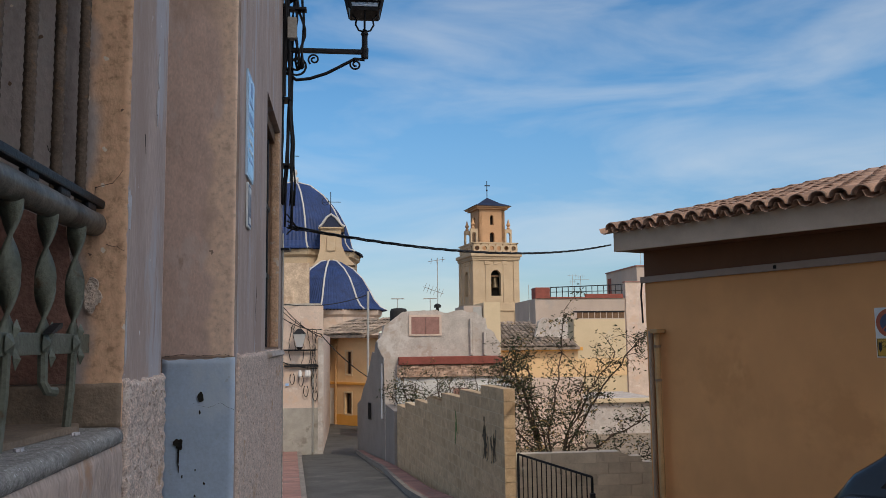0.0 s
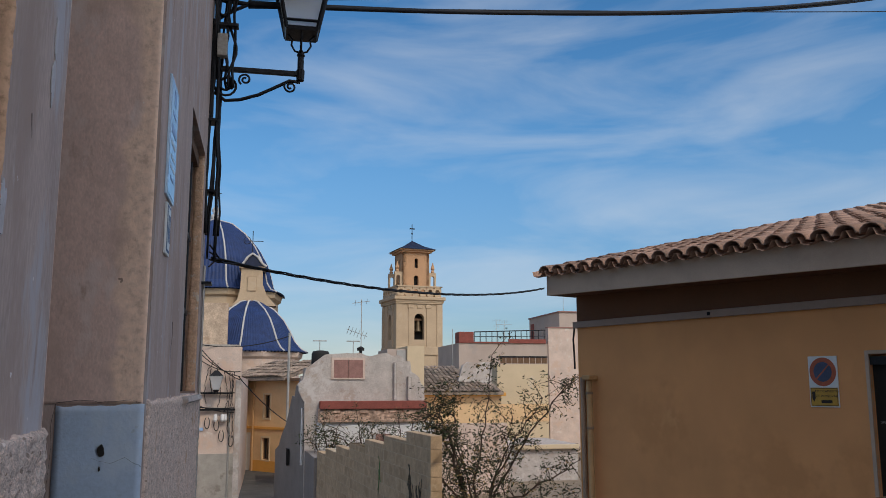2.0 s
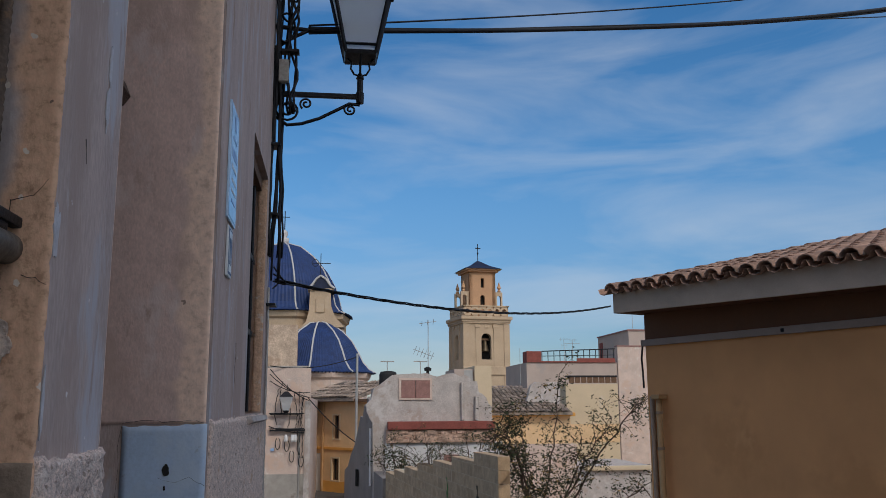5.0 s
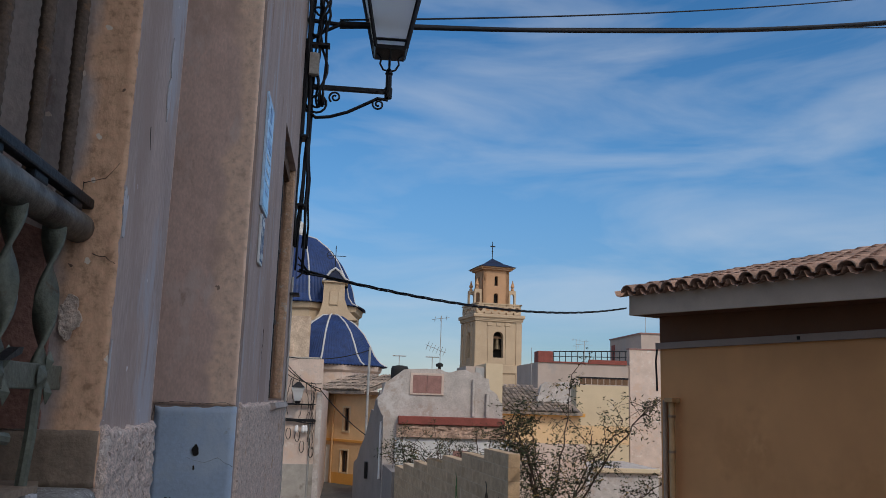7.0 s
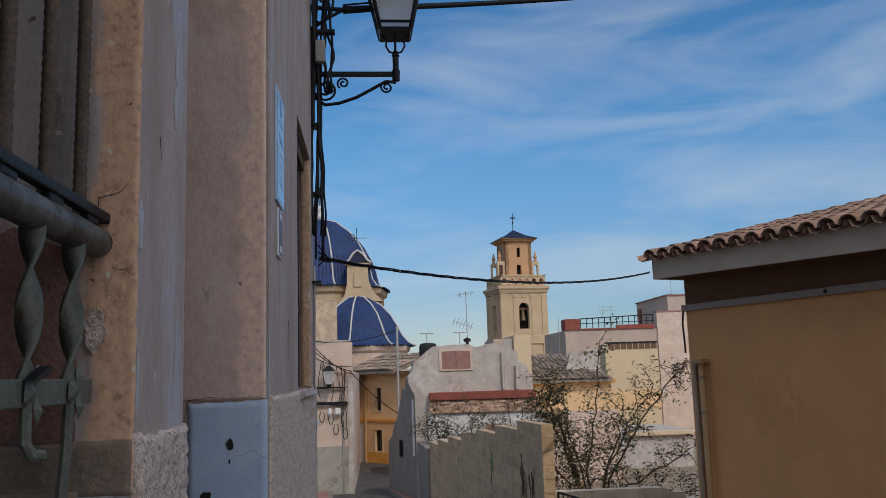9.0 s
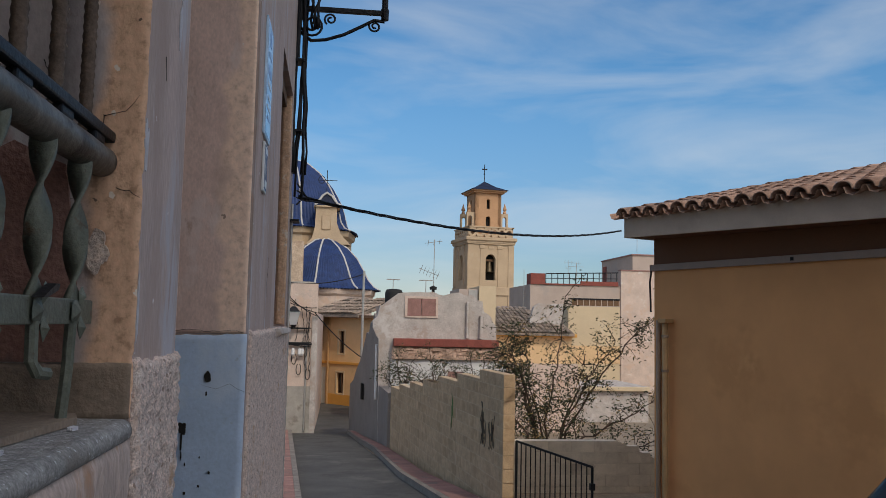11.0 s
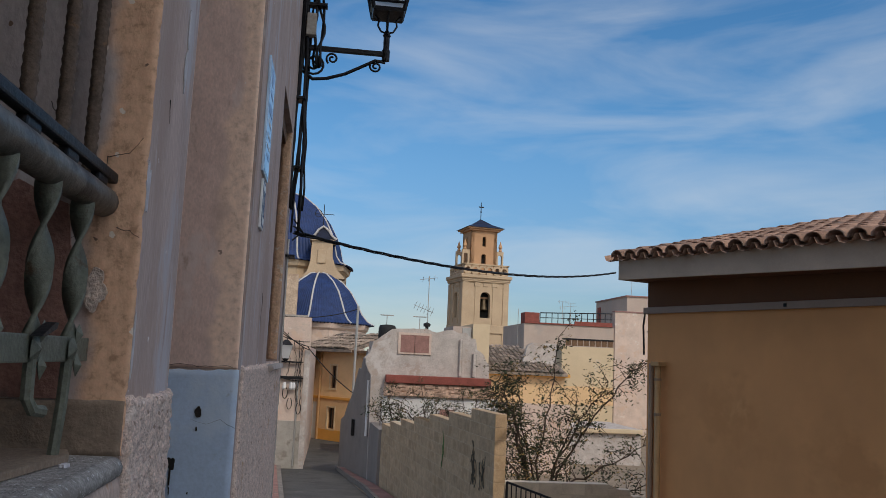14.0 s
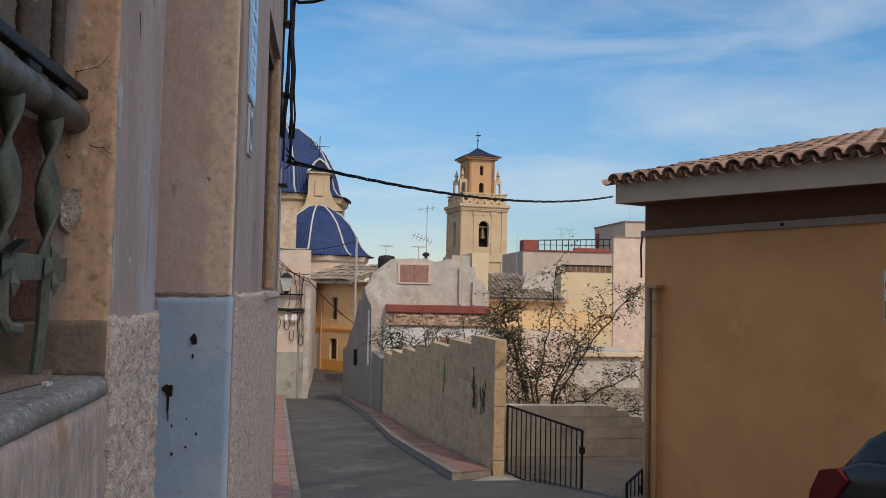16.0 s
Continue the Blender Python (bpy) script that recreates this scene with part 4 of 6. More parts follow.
# ---- pinkish facade at the bend ----
lf = thing("bend_house", (-1.0, 24.0, -2.1), "old pinkish house at the bend with tangled cables", "house")
part("wall", box(-7.0, -0.28, 24.0, 24.4, -2.4, 2.5), "pinkish", lf)
part("side_wall", box(-0.68, -0.28, 24.4, 40.0, -2.6, 1.6), "pinkish", lf)
part("socle", box(-7.0, -0.26, 23.97, 23.996, -2.4, -0.66), "concrete", lf, "bare grey socle render")
part("corner_strip", box(-0.43, -0.262, 23.95, 23.968, -2.4, 1.5), "white_wall", lf)

# ---- church: two domes ----
church = thing("church", (-3, 80, 2), "church with two blue tiled domes and white ribs", "church")


def dome(name, cx, cy, prof, shift, label):
    own = bmesh.new()
    per = 13
    n = 8 * per
    rings = []
    fine_prof = []
    for (r0, z0), (r1, z1) in zip(prof, prof[1:]):
        for i in range(4):
            fine_prof.append((r0 + (r1 - r0) * i / 4, z0 + (z1 - z0) * i / 4))
    fine_prof.append(prof[-1])

    def at(k, r, z, extra=0.0):
        sidek, f = divmod(k, per)
        f = f / per
        a0, a1 = (sidek + shift) * math.pi / 4, (sidek + 1 + shift) * math.pi / 4
        p = Vector((math.cos(a0), math.sin(a0), 0)).lerp(Vector((math.cos(a1), math.sin(a1), 0)), f)
        p = p.lerp(p.normalized(), 0.35)
        return (cx + p.x * (r + extra), cy + p.y * (r + extra), z)
    d = None
    for i, (r, z) in enumerate(fine_prof):
        ring = []
        for k in range(2 * n):
            e = 0.045 if k % 2 else 0.0
            sidek = (k // 2) % n
            p0, p1 = Vector(at(sidek, r, z, e)), Vector(at((sidek + 1) % n, r, z, e))
            ring.append(own.verts.new(p0.lerp(p1, 0.5 if k % 2 else 0.0)))
        rings.append(ring)
    for a, b in zip(rings, rings[1:]):
        for k in range(2 * n):
            own.faces.new((a[k], a[(k + 1) % (2 * n)], b[(k + 1) % (2 * n)], b[k]))
    d = part(name, own, "blue_tile", church, label)
    for s in range(8):
        part("rib", tube([Vector(at(s * per, r, z, 0.03)) for r, z in fine_prof], 0.085, 6), "rib", d, "white ceramic rib", smooth=True)
    r, z = prof[0]
    for k in range(n):
        p = Vector(at(k, r, z, 0.0))
        q = Vector(at(k, r, z, 0.10))
        part("eave_tile", tube([p, q - Vector((0, 0, 0.03))], 0.075, 5), "tower_roof", d)
    return d


dome("dome", -4.6, 82.0, [(7.05, 9.95), (6.4, 10.2), (5.95, 10.8), (5.65, 12.0), (5.3, 13.0), (4.5, 14.4), (3.4, 15.7), (1.9, 16.8), (0.25, 17.3)], 0.32, "large glazed blue dome")
dome("dome", -0.85, 75.0, [(5.1, 4.15), (4.55, 4.45), (3.98, 5.1), (3.52, 6.0), (2.93, 7.0), (2.08, 7.9), (1.04, 8.6), (0.2, 8.8)], 0.80, "smaller glazed blue dome")
part("drum", lathe([(6.5, 2), (6.5, 9.2), (6.8, 9.4), (6.9, 9.9), (6.6, 9.94)], (-4.6, 82), 8, turn=0.32 * math.pi / 4), "stone_tower", church, "pale stone drum")
part("drum", lathe([(4.6, -3), (4.6, 3.5), (4.85, 3.7), (4.95, 4.1), (4.6, 4.14)], (-0.85, 75), 8, turn=0.32 * math.pi / 4), "pinkish", church, "pale pink drum")
part("pier", prism([(-2.6, 8.2), (-2.05, 8.8), (-1.8, 9.8), (-1.75, 11.65), (0.12, 11.65), (0.18, 10.2), (0.55, 9.2), (1.4, 8.3)], 74.6, 76.8), "stone_tower", church, "carved ochre stone pier")
part("pier_cornice", box(-1.95, 0.4, 74.4, 76.8, 11.65, 11.8, bevel=0.03), "stone_tower", church)
part("pier_relief", box(-1.2, -0.4, 74.5, 74.6, 9.6, 10.9, bevel=0.08), "stone_tower", church)
part("pier_roof", prism([(-1.85, 11.8), (-1.6, 12.05), (-1.2, 12.65), (-0.8, 12.95), (-0.35, 12.65), (0.1, 12.05), (0.45, 11.8)], 74.4, 79.5), "tower_roof", church, "small blue tiled gablet")
part("pier_rib", tube([(-1.85, 74.35, 11.8), (-1.6, 74.35, 12.05), (-1.2, 74.35, 12.65), (-0.8, 74.35, 12.95), (-0.35, 74.35, 12.65), (0.1, 74.35, 12.05), (0.45, 74.35, 11.8)], 0.11, 6), "rib", church)
part("masonry_block", box(-12, -2.53, 69.2, 69.9, -3, 8.0), "church_brick", church, "rough church masonry")
part("masonry_base", box(-12, -1.5, 68.2, 69.15, -3, 4.55), "concrete", church)
part("cross", tube([(-0.85, 76, 12.8), (-0.85, 76, 15.3)], 0.035, 6), "black_iron", church)
part("cross_arm", tube([(-1.6, 76, 14.35), (0.1, 76, 14.35)], 0.03, 6), "black_iron", church)
part("cross_ring", tube([(-1.35 + 0.3 * math.cos(t), 76, 14.4 + 0.34 * math.sin(t)) for t in (2 * math.pi * i / 14 for i in range(15))], 0.03, 5), "black_iron", church)
part("lantern_ball", lathe([(0.1, 17.1), (0.45, 17.2), (0.45, 17.8), (0.2, 17.9), (0.35, 18.2), (0.3, 18.5), (0.05, 18.7)], (-4.6, 82), 10), "rib", church, smooth=True)
part("cross", tube([(-4.6, 82, 18.6), (-4.6, 82, 20.6)], 0.05, 6), "black_iron", church)
part("cross_arm", tube([(-5.1, 82, 20.0), (-4.1, 82, 20.0)], 0.04, 6), "black_iron", church)

# ---- bell tower ----
tower = thing("bell_tower", (15.3, 82.3, -3), "pale gold stone bell tower with a dark tiled roof", "tower")
tower.matrix_basis = Matrix.Translation((15.05, 82.3, 0)) @ Matrix.Rotation(radians(9), 4, "Z")


def arched(x0, x1, z0, z1, ox0, ox1, oz0, spring, y0, y1):
    own = bmesh.new()
    box(x0, ox0, y0, y1, z0, z1, own)
    box(ox1, x1, y0, y1, z0, z1, own)
    if oz0 > z0:
        box(ox0, ox1, y0, y1, z0, oz0, own)
    r, c, n = (ox1 - ox0) / 2, (ox0 + ox1) / 2, 10
    for i in range(n):
        a0, a1 = math.pi * (1 - i / n), math.pi * (1 - (i + 1) / n)
        p0, p1 = (c + r * math.cos(a0), spring + r * math.sin(a0)), (c + r * math.cos(a1), spring + r * math.sin(a1))
        prism([p0, p1, (p1[0], z1), (p0[0], z1)], y0, y1, "y", own)
    bmesh.ops.remove_doubles(own, verts=own.verts[:], dist=1e-4)
    return own


def faces4(make):
    """The same face of a square tower, turned to its four sides."""
    for q in range(4):
        own = make()
        own.transform(Matrix.Rotation(q * math.pi / 2, 4, "Z"))
        yield own


H = 2.34
for o in faces4(lambda: arched(-H, H, -3, 9.3, -0.52, 0.52, 5.7, 7.75, -H, -H + 0.5)):
    part("shaft_wall", o, "stone_tower", tower, local=True)
for x0, x1, d in ((-H - 0.06, -H + 0.5, 0.1), (H - 0.5, H + 0.06, 0.1), (-1.1, -0.75, 0.07), (0.75, 1.1, 0.07)):
    for o in faces4(lambda: box(x0, x1, -H - d, -H, -3 if d > 0.08 else 5.0, 9.2)):
        part("pilaster", o, "stone_tower", tower, local=True)
for x0, x1, d in ((-0.25, 0.25, 0.08), (-1.2, -0.65, 0.12), (0.65, 1.2, 0.12)):
    for o in faces4(lambda: box(x0, x1, -H - d, -H, 8.8, 9.12, bevel=0.04)):
        part("capital", o, "stone_tower", tower, local=True)
part("cornice", merge(merge(box(-H - 0.15, H + 0.15, -H - 0.15, H + 0.15, 9.25, 9.45), box(-H - 0.35, H + 0.35, -H - 0.35, H + 0.35, 9.6, 9.95, bevel=0.08)),
                      box(-H - 0.2, H + 0.2, -H - 0.2, H + 0.2, 9.4, 9.62)), "stone_tower", tower, "moulded stone cornice", local=True)
part("base_course", box(-H - 0.14, H + 0.14, -H - 0.14, H + 0.14, 4.2, 5.0, bevel=0.05), "stone_tower", tower, local=True)


def balustrade():
    own = bmesh.new()
    xs = [-2.3, -1.55, -0.75, 0.0, 0.75, 1.55, 2.3]
    for a, b in zip(xs, xs[1:]):
        c, r = (a + b) / 2, 0.24
        n = 12
        for i in range(n):
            t0, t1 = 2 * math.pi * i / n, 2 * math.pi * (i + 1) / n

            def edge(t):
                u, v = math.cos(t), math.sin(t)
                k = min((b - a) / 2 / max(abs(u), 1e-6), 0.46 / max(abs(v), 1e-6))
                return (c + u * k, 10.46 + v * k)
            prism([(c + r * math.cos(t0), 10.46 + r * math.sin(t0)), (c + r * math.cos(t1), 10.46 + r * math.sin(t1)), edge(t1), edge(t0)], -H - 0.02, -H + 0.18, "y", own)
    bmesh.ops.remove_doubles(own, verts=own.verts[:], dist=1e-4)
    box(-H - 0.08, H + 0.08, -H - 0.08, -H + 0.22, 10.91, 11.04, own)
    return own


for o in faces4(balustrade):
    part("balustrade", o, "stone_tower", tower, "stone parapet pierced with round openings", local=True)
U = 1.38
for o in faces4(lambda: arched(-U, U, 9.9, 12.75, -0.24, 0.24, 11.2, 11.95, -U, -U + 0.35)):
    part("upper_wall", o, "stone_dark", tower, local=True)
for o in faces4(lambda: arched(-U, U, 12.75, 14.58, -0.18, 0.18, 12.95, 13.75, -U, -U + 0.35)):
    part("upper_wall", o, "stone_dark", tower, local=True)
for sx in (-1, 1):
    for sy in (-1, 1):
        own = arched(-0.26, 0.58, 11.0, 12.55, 0.0, 0.42, 11.05, 12.0, -0.16, 0.16)
        own.transform(Matrix.Translation((1.62, sy * 1.0, 0)))
        if sx < 0:
            own.transform(Matrix.Rotation(math.pi, 4, "Z"))
        part("flying_arch", own, "stone_tower", tower, local=True)
        own = lathe([(0.16, 12.55), (0.2, 12.7), (0.1, 12.8), (0.22, 13.0), (0.13, 13.25), (0.03, 13.6)], (sx * 1.90, sy * 1.0), 8)
        part("pinnacle", own, "stone_dark", tower, local=True)
part("roof_cornice", merge(box(-U - 0.25, U + 0.25, -U - 0.25, U + 0.25, 14.53, 14.70), box(-U - 0.45, U + 0.45, -U - 0.45, U + 0.45, 14.70, 14.83)), "stone_dark", tower, local=True)
own = bmesh.new()
e = U + 0.6
c4 = [own.verts.new((x, y, 14.83)) for x, y in ((-e, -e), (e, -e), (e, e), (-e, e))]
m4 = [own.verts.new((x * 0.5, y * 0.5, 15.26)) for x, y in ((-e, -e), (e, -e), (e, e), (-e, e))]
ap = own.verts.new((0, 0, 15.95))
for i in range(4):
    own.faces.new((c4[i], c4[(i + 1) % 4], m4[(i + 1) % 4], m4[i]))
    own.faces.new((m4[i], m4[(i + 1) % 4], ap))
own.faces.new(c4)
part("roof", own, "tower_roof", tower, "dark blue tiled pyramid roof", local=True)
part("finial", tube([(0, 0, 15.7), (0, 0, 17.7)], 0.04, 6), "black_iron", tower, local=True)
part("weathervane", box(-0.25, 0.3, -0.02, 0.02, 17.15, 17.27), "black_iron", tower, local=True)
part("finial_knob", lathe([(0.04, 16.6), (0.1, 16.7), (0.04, 16.8)], (0, 0), 8), "black_iron", tower, local=True)
part("bell", lathe([(0.1, 7.6), (0.2, 7.5), (0.26, 7.1), (0.38, 6.6), (0.42, 6.5), (0.3, 6.5)], (0, -H + 0.5), 14), "bell", tower, local=True, smooth=True)
part("bell_yoke", box(-0.45, 0.45, -H + 0.42, -H + 0.58, 7.6, 7.8), "wood", tower, local=True)
# near-black boxes added inside stand for the shade behind the openings
part("inner_core", box(-1.6, 1.6, -1.5, 1.5, -3, 9.2), "dark", tower, local=True)
part("inner_core", box(-0.95, 0.95, -0.95, 0.95, 9.5, 14.2), "dark", tower, local=True)

# ---- houses beyond the lot ----
oh = thing("tiled_roof_house", (9.0, 34, -2.5), "low yellow house with an old tiled roof", "house")
part("wall", box(7.0, 10.7, 34.0, 38.0, -2.7, 1.0), "yellow", oh)
part("eave", box(6.9, 10.85, 33.7, 34.0, 0.85, 1.0, bevel=0.02), "orange", oh, "orange eave moulding")
own = bmesh.new()
for i in range(19):
    x = 7.0 + i * 0.205
    for j in range(10):
        y0, y1 = 33.6 + j * 0.48, 33.6 + (j + 1.1) * 0.48
        z0, z1 = 1.03 + j * 0.12, 1.0 + (j + 1.1) * 0.12
        if i > 12 + 0.6 * (9 - j):
            continue
        jx, jz = 0.05 * noise.noise((i * 1.3, j * 1.7, 0)), 0.04 * noise.noise((i * 0.8, j * 2.1, 5))
        a0 = [own.verts.new((x + jx + 0.1 * math.cos(a), y0, z0 + jz + 0.07 * math.sin(a))) for a in (math.pi * k / 4 for k in range(5))]
        a1 = [own.verts.new((x + jx + 0.09 * math.cos(a), y1, z1 + jz + 0.06 * math.sin(a))) for a in (math.pi * k / 4 for k in range(5))]
        for k in range(4):
            own.faces.new((a0[k], a0[k + 1], a1[k + 1], a1[k]))
tagged(part("roof_tiles", own, "old_tile", oh, "weathered grey-brown clay tiles"), kind="stuff")
part("roof_deck", prism([(33.6, 1.0), (38.4, 2.12), (38.4, 2.0), (33.6, 0.9)], 6.95, 10.7, "x"), "old_tile", oh)
part("parapet", prism([(9.05, 1.5), (9.25, 2.2), (9.5, 2.35), (10.6, 2.35), (10.6, 1.0), (9.9, 1.0)], 35.2, 35.5), "white_wall", oh, "broken white parapet")

yc = thing("narrow_house", (6.4, 32, -2.5), "narrow cream house behind the ruin", "house")
part("wall", box(6.16, 6.86, 32.0, 35.0, -2.7, 2.93), "cream", yc)
part("grey_wing", box(5.35, 6.155, 32.2, 35.0, -2.7, 2.8), "terrace", yc)
part("shutter", box(5.75, 6.12, 32.15, 32.195, 2.0, 2.75), "galv", yc, "grey metal shutter")

ch = thing("cream_house", (13.5, 40, -2.5), "cream rendered house with a railed terrace", "house")
part("wall", box(12.2, 14.95, 40.0, 44.0, -2.9, 2.38), "cream", ch)
part("yellow_band", box(12.2, 14.95, 39.96, 39.996, -0.55, 0.35), "yellow", ch)
for i in range(8):
    part("terrace_fence", box(12.4 + i * 0.32, 12.68 + i * 0.32, 40.05, 40.08, 2.42, 2.78), "wood", ch)
part("fence_rail", box(12.2, 14.95, 40.02, 40.05, 2.72, 2.8), "black_iron", ch)

tb = thing("terrace_building", (14, 46, -2.5), "grey-pink apartment building with a red edged roof terrace", "building")
part("wall", box(11.57, 21.5, 46.3, 52.0, -2.9, 3.75), "terrace", tb)
part("front_wall", box(11.57, 17.035, 46.0, 46.3, -2.9, 3.75), "terrace", tb)
part("side_tower", box(17.04, 21.5, 45.9, 46.29, -2.9, 4.68), "pinkish", tb)
part("tower_cap", box(17.0, 21.55, 45.86, 46.33, 4.68, 4.75), "shutter", tb)
part("coping", box(12.4, 16.9, 45.92, 46.2, 3.75, 3.83, bevel=0.01), "red_beam", tb, "dark red coping")
part("red_box", box(11.57, 12.45, 45.92, 47.0, 3.75, 4.40, bevel=0.02), "red_beam", tb)
part("penthouse", box(19.27, 24.0, 50.1, 56.5, 3.7, 6.0), "terrace", tb)
part("penthouse_cap", box(19.2, 24.05, 50.03, 56.55, 6.0, 6.08), "shutter", tb)
part("penthouse_door", box(19.23, 19.265, 55.4, 56.1, 3.9, 5.6), "red_beam", tb)
part("rail", tube([(12.5, 46.0, 4.40), (16.9, 46.0, 4.56)], 0.03, 6), "black_iron", tb)
part("rail", tube([(12.5, 46.0, 4.12), (16.9, 46.0, 4.2)], 0.02, 6), "black_iron", tb)
part("red_rail_base", box(14.6, 16.9, 45.94, 46.1, 3.83, 4.0, bevel=0.01), "red_beam", tb)
for i in range(13):
    part("baluster", tube([(12.5 + i * 0.36, 46.0, 3.83), (12.5 + i * 0.36, 46.0, 4.40 + 0.0128 * i)], 0.025, 6), "black_iron", tb)

tw = thing("low_back_house", (8.5, 29.5, -2.4), "low white and pink house behind the lot", "house")
part("wall", box(4.72, 12.5, 29.5, 33.5, -2.6, -0.95), "white_wall", tw)
part("ledge", box(9.9, 12.5, 29.3, 29.5, -1.12, -0.95, bevel=0.03), "cream", tw)
part("pink_wall", box(4.98, 8.2, 24.5, 24.9, -2.4, 0.1), "pinkish", tw)

# ---- the lot: block wall behind the railing ----
lot = thing("lot_wall", (4.4, 11, -1.5), "grey concrete block wall round the empty lot", "wall")
part("wall", prism([(3.0, -2.8), (3.0, -0.51), (4.93, -0.51), (5.9, -0.93), (9.5, -1.2), (9.5, -2.8)], 11.0, 11.2), "lot_block", lot)

# ---- unseen block added behind the camera to keep sun off the near walls ----
solo("back_building", box(2.6, 7.4, -14.0, -12.0, -1.0, 19.0), "facade", "unseen plain block added to shade the near street", "building", kind="structure")

# ---- garage fittings ----
part("downpipe", tube([(-0.08, -0.26, -2.4), (-0.08, -0.26, 1.42)], 0.035, 10), "downpipe", gar, "ochre painted downpipe", local=True, smooth=True)
part("pipe_head", box(-0.14, -0.01, -0.33, -0.20, 1.42, 1.47, bevel=0.008), "downpipe", gar, local=True)
for z in (0.85, 1.25):
    part("pipe_clip", lathe([(0.043, z), (0.043, z + 0.03)], (-0.08, -0.26), 10), "pipe_brown", gar, local=True)
part("inner_pipe", tube([(-0.03, -0.10, -2.4), (-0.03, -0.10, 1.45)], 0.028, 8), "pipe_brown", gar, local=True, smooth=True)
part("loose_cable", tube([(-0.03, 0.02, 2.05), (-0.04, 0.035, 1.9), (-0.02, 0.045, 1.7), (-0.03, 0.03, 1.55)], 0.012, 6), "cable", gar, local=True)
part("door_bolt", box(0.05, 0.10, -3.70, -3.65, 1.03, 1.06, bevel=0.004), "alloy", gar, local=True)

vado = thing("no_parking_plate", (0, 0, 0), "white no-parking plate with an amber town hall strip", "sign")
vado.matrix_basis = gar.matrix_basis @ Matrix.Translation((-0.004, -3.19, 1.39))
part("plate", box(-0.006, 0.002, -0.14, 0.14, -0.228, 0.225, bevel=0.002), "sign_white", vado, local=True)


def disc(r, x0, x1, z, y=0.0, n=28):
    own = bmesh.new()
    outer = [(y + r * math.cos(2 * math.pi * k / n), z + r * math.sin(2 * math.pi * k / n)) for k in range(n)]
    return prism(outer, x0, x1, "x", own)


part("red_ring", disc(0.128, -0.0085, -0.0062, 0.085), "red", vado, local=True)
part("blue_disc", disc(0.088, -0.0105, -0.0087, 0.085), "navy", vado, local=True)
bar_ = prism([(-0.068, 0.145), (-0.060, 0.153), (0.068, 0.025), (0.060, 0.017)], -0.012, -0.0107, "x")
part("red_slash", bar_, "red", vado, local=True)
part("amber_strip", box(-0.0082, -0.0062, -0.132, 0.132, -0.218, -0.055), "amber", vado, "amber plate with black lettering", local=True)
part("strip_border", pierced((-0.128, 0.128), (-0.214, -0.059), [(-0.124, 0.124, -0.210, -0.063)], -0.0092, -0.0084, "x"), "ink", vado, local=True)
part("crest", prism([(0.085, -0.09), (0.115, -0.09), (0.117, -0.15), (0.10, -0.18), (0.083, -0.15)], -0.0095, -0.0084, "x"), "ink", vado, local=True)


def lettering(text, size, at, parent, rot):
    cu = bpy.data.curves.new("lettering", "FONT")
    cu.body, cu.size, cu.align_x, cu.align_y, cu.extrude = text, size, "CENTER", "CENTER", 0.0004
    cu.materials.append(M["ink"])
    ob = new("lettering", cu)
    ob.parent = parent
    ob.matrix_basis = Matrix.Translation(at) @ rot
    return ob


FACE = Matrix(((0, 0, -1, 0), (-1, 0, 0, 0), (0, 1, 0, 0), (0, 0, 0, 1)))
lettering("AYUNTAMIENTO", 0.030, (-0.0092, -0.025, -0.088), vado, FACE)
lettering("DE MONOVAR", 0.032, (-0.0092, -0.025, -0.130), vado, FACE)
part("number_bar", box(-0.0095, -0.0084, -0.075, 0.03, -0.192, -0.165), "ink", vado, local=True)

# ---- street lamp on the left house ----
lamp = thing("wall_lantern", (0.0, 2.04, 3.1), "black iron wall lantern with frosted glass on a scroll bracket", "street lamp")
LY, LX = 2.04, 0.49
part("wall_plate", box(0.0, 0.02, LY - 0.03, LY + 0.03, 2.86, 3.42, bevel=0.004), "black_iron", lamp)
part("arm", box(0.02, LX + 0.02, LY - 0.013, LY + 0.013, 3.125, 3.152, bevel=0.003), "black_iron", lamp)
part("post", lathe([(0.022, 3.10), (0.024, 3.16), (0.018, 3.17), (0.018, 3.24), (0.024, 3.25), (0.012, 3.28)], (LX, LY), 10), "black_iron", lamp)


def spiral(cx, cz, r0, r1, a0, turns, n=26):
    return [(cx + (r0 + (r1 - r0) * i / n) * math.cos(a0 + turns * 2 * math.pi * i / n), LY,
             cz + (r0 + (r1 - r0) * i / n) * math.sin(a0 + turns * 2 * math.pi * i / n)) for i in range(n + 1)]


part("scroll", tube(spiral(0.085, 3.045, 0.072, 0.012, math.pi * 0.75, 1.9), 0.007, 6), "black_iron", lamp, smooth=True)
part("scroll", tube([(0.02, LY, 3.0), (0.08, LY, 2.955), (0.16, LY, 2.965), (0.26, LY, 3.0), (0.36, LY, 3.055), (0.43, LY, 3.095), (0.49, LY, 3.09)], 0.010, 6), "black_iron", lamp, smooth=True)
part("scroll", tube(spiral(0.435, 3.06, 0.038, 0.008, math.pi * 0.5, 1.6), 0.006, 6), "black_iron", lamp, smooth=True)
part("scroll", tube(spiral(0.185, 3.085, 0.036, 0.008, math.pi * 1.3, -1.5), 0.006, 6), "black_iron", lamp, smooth=True)
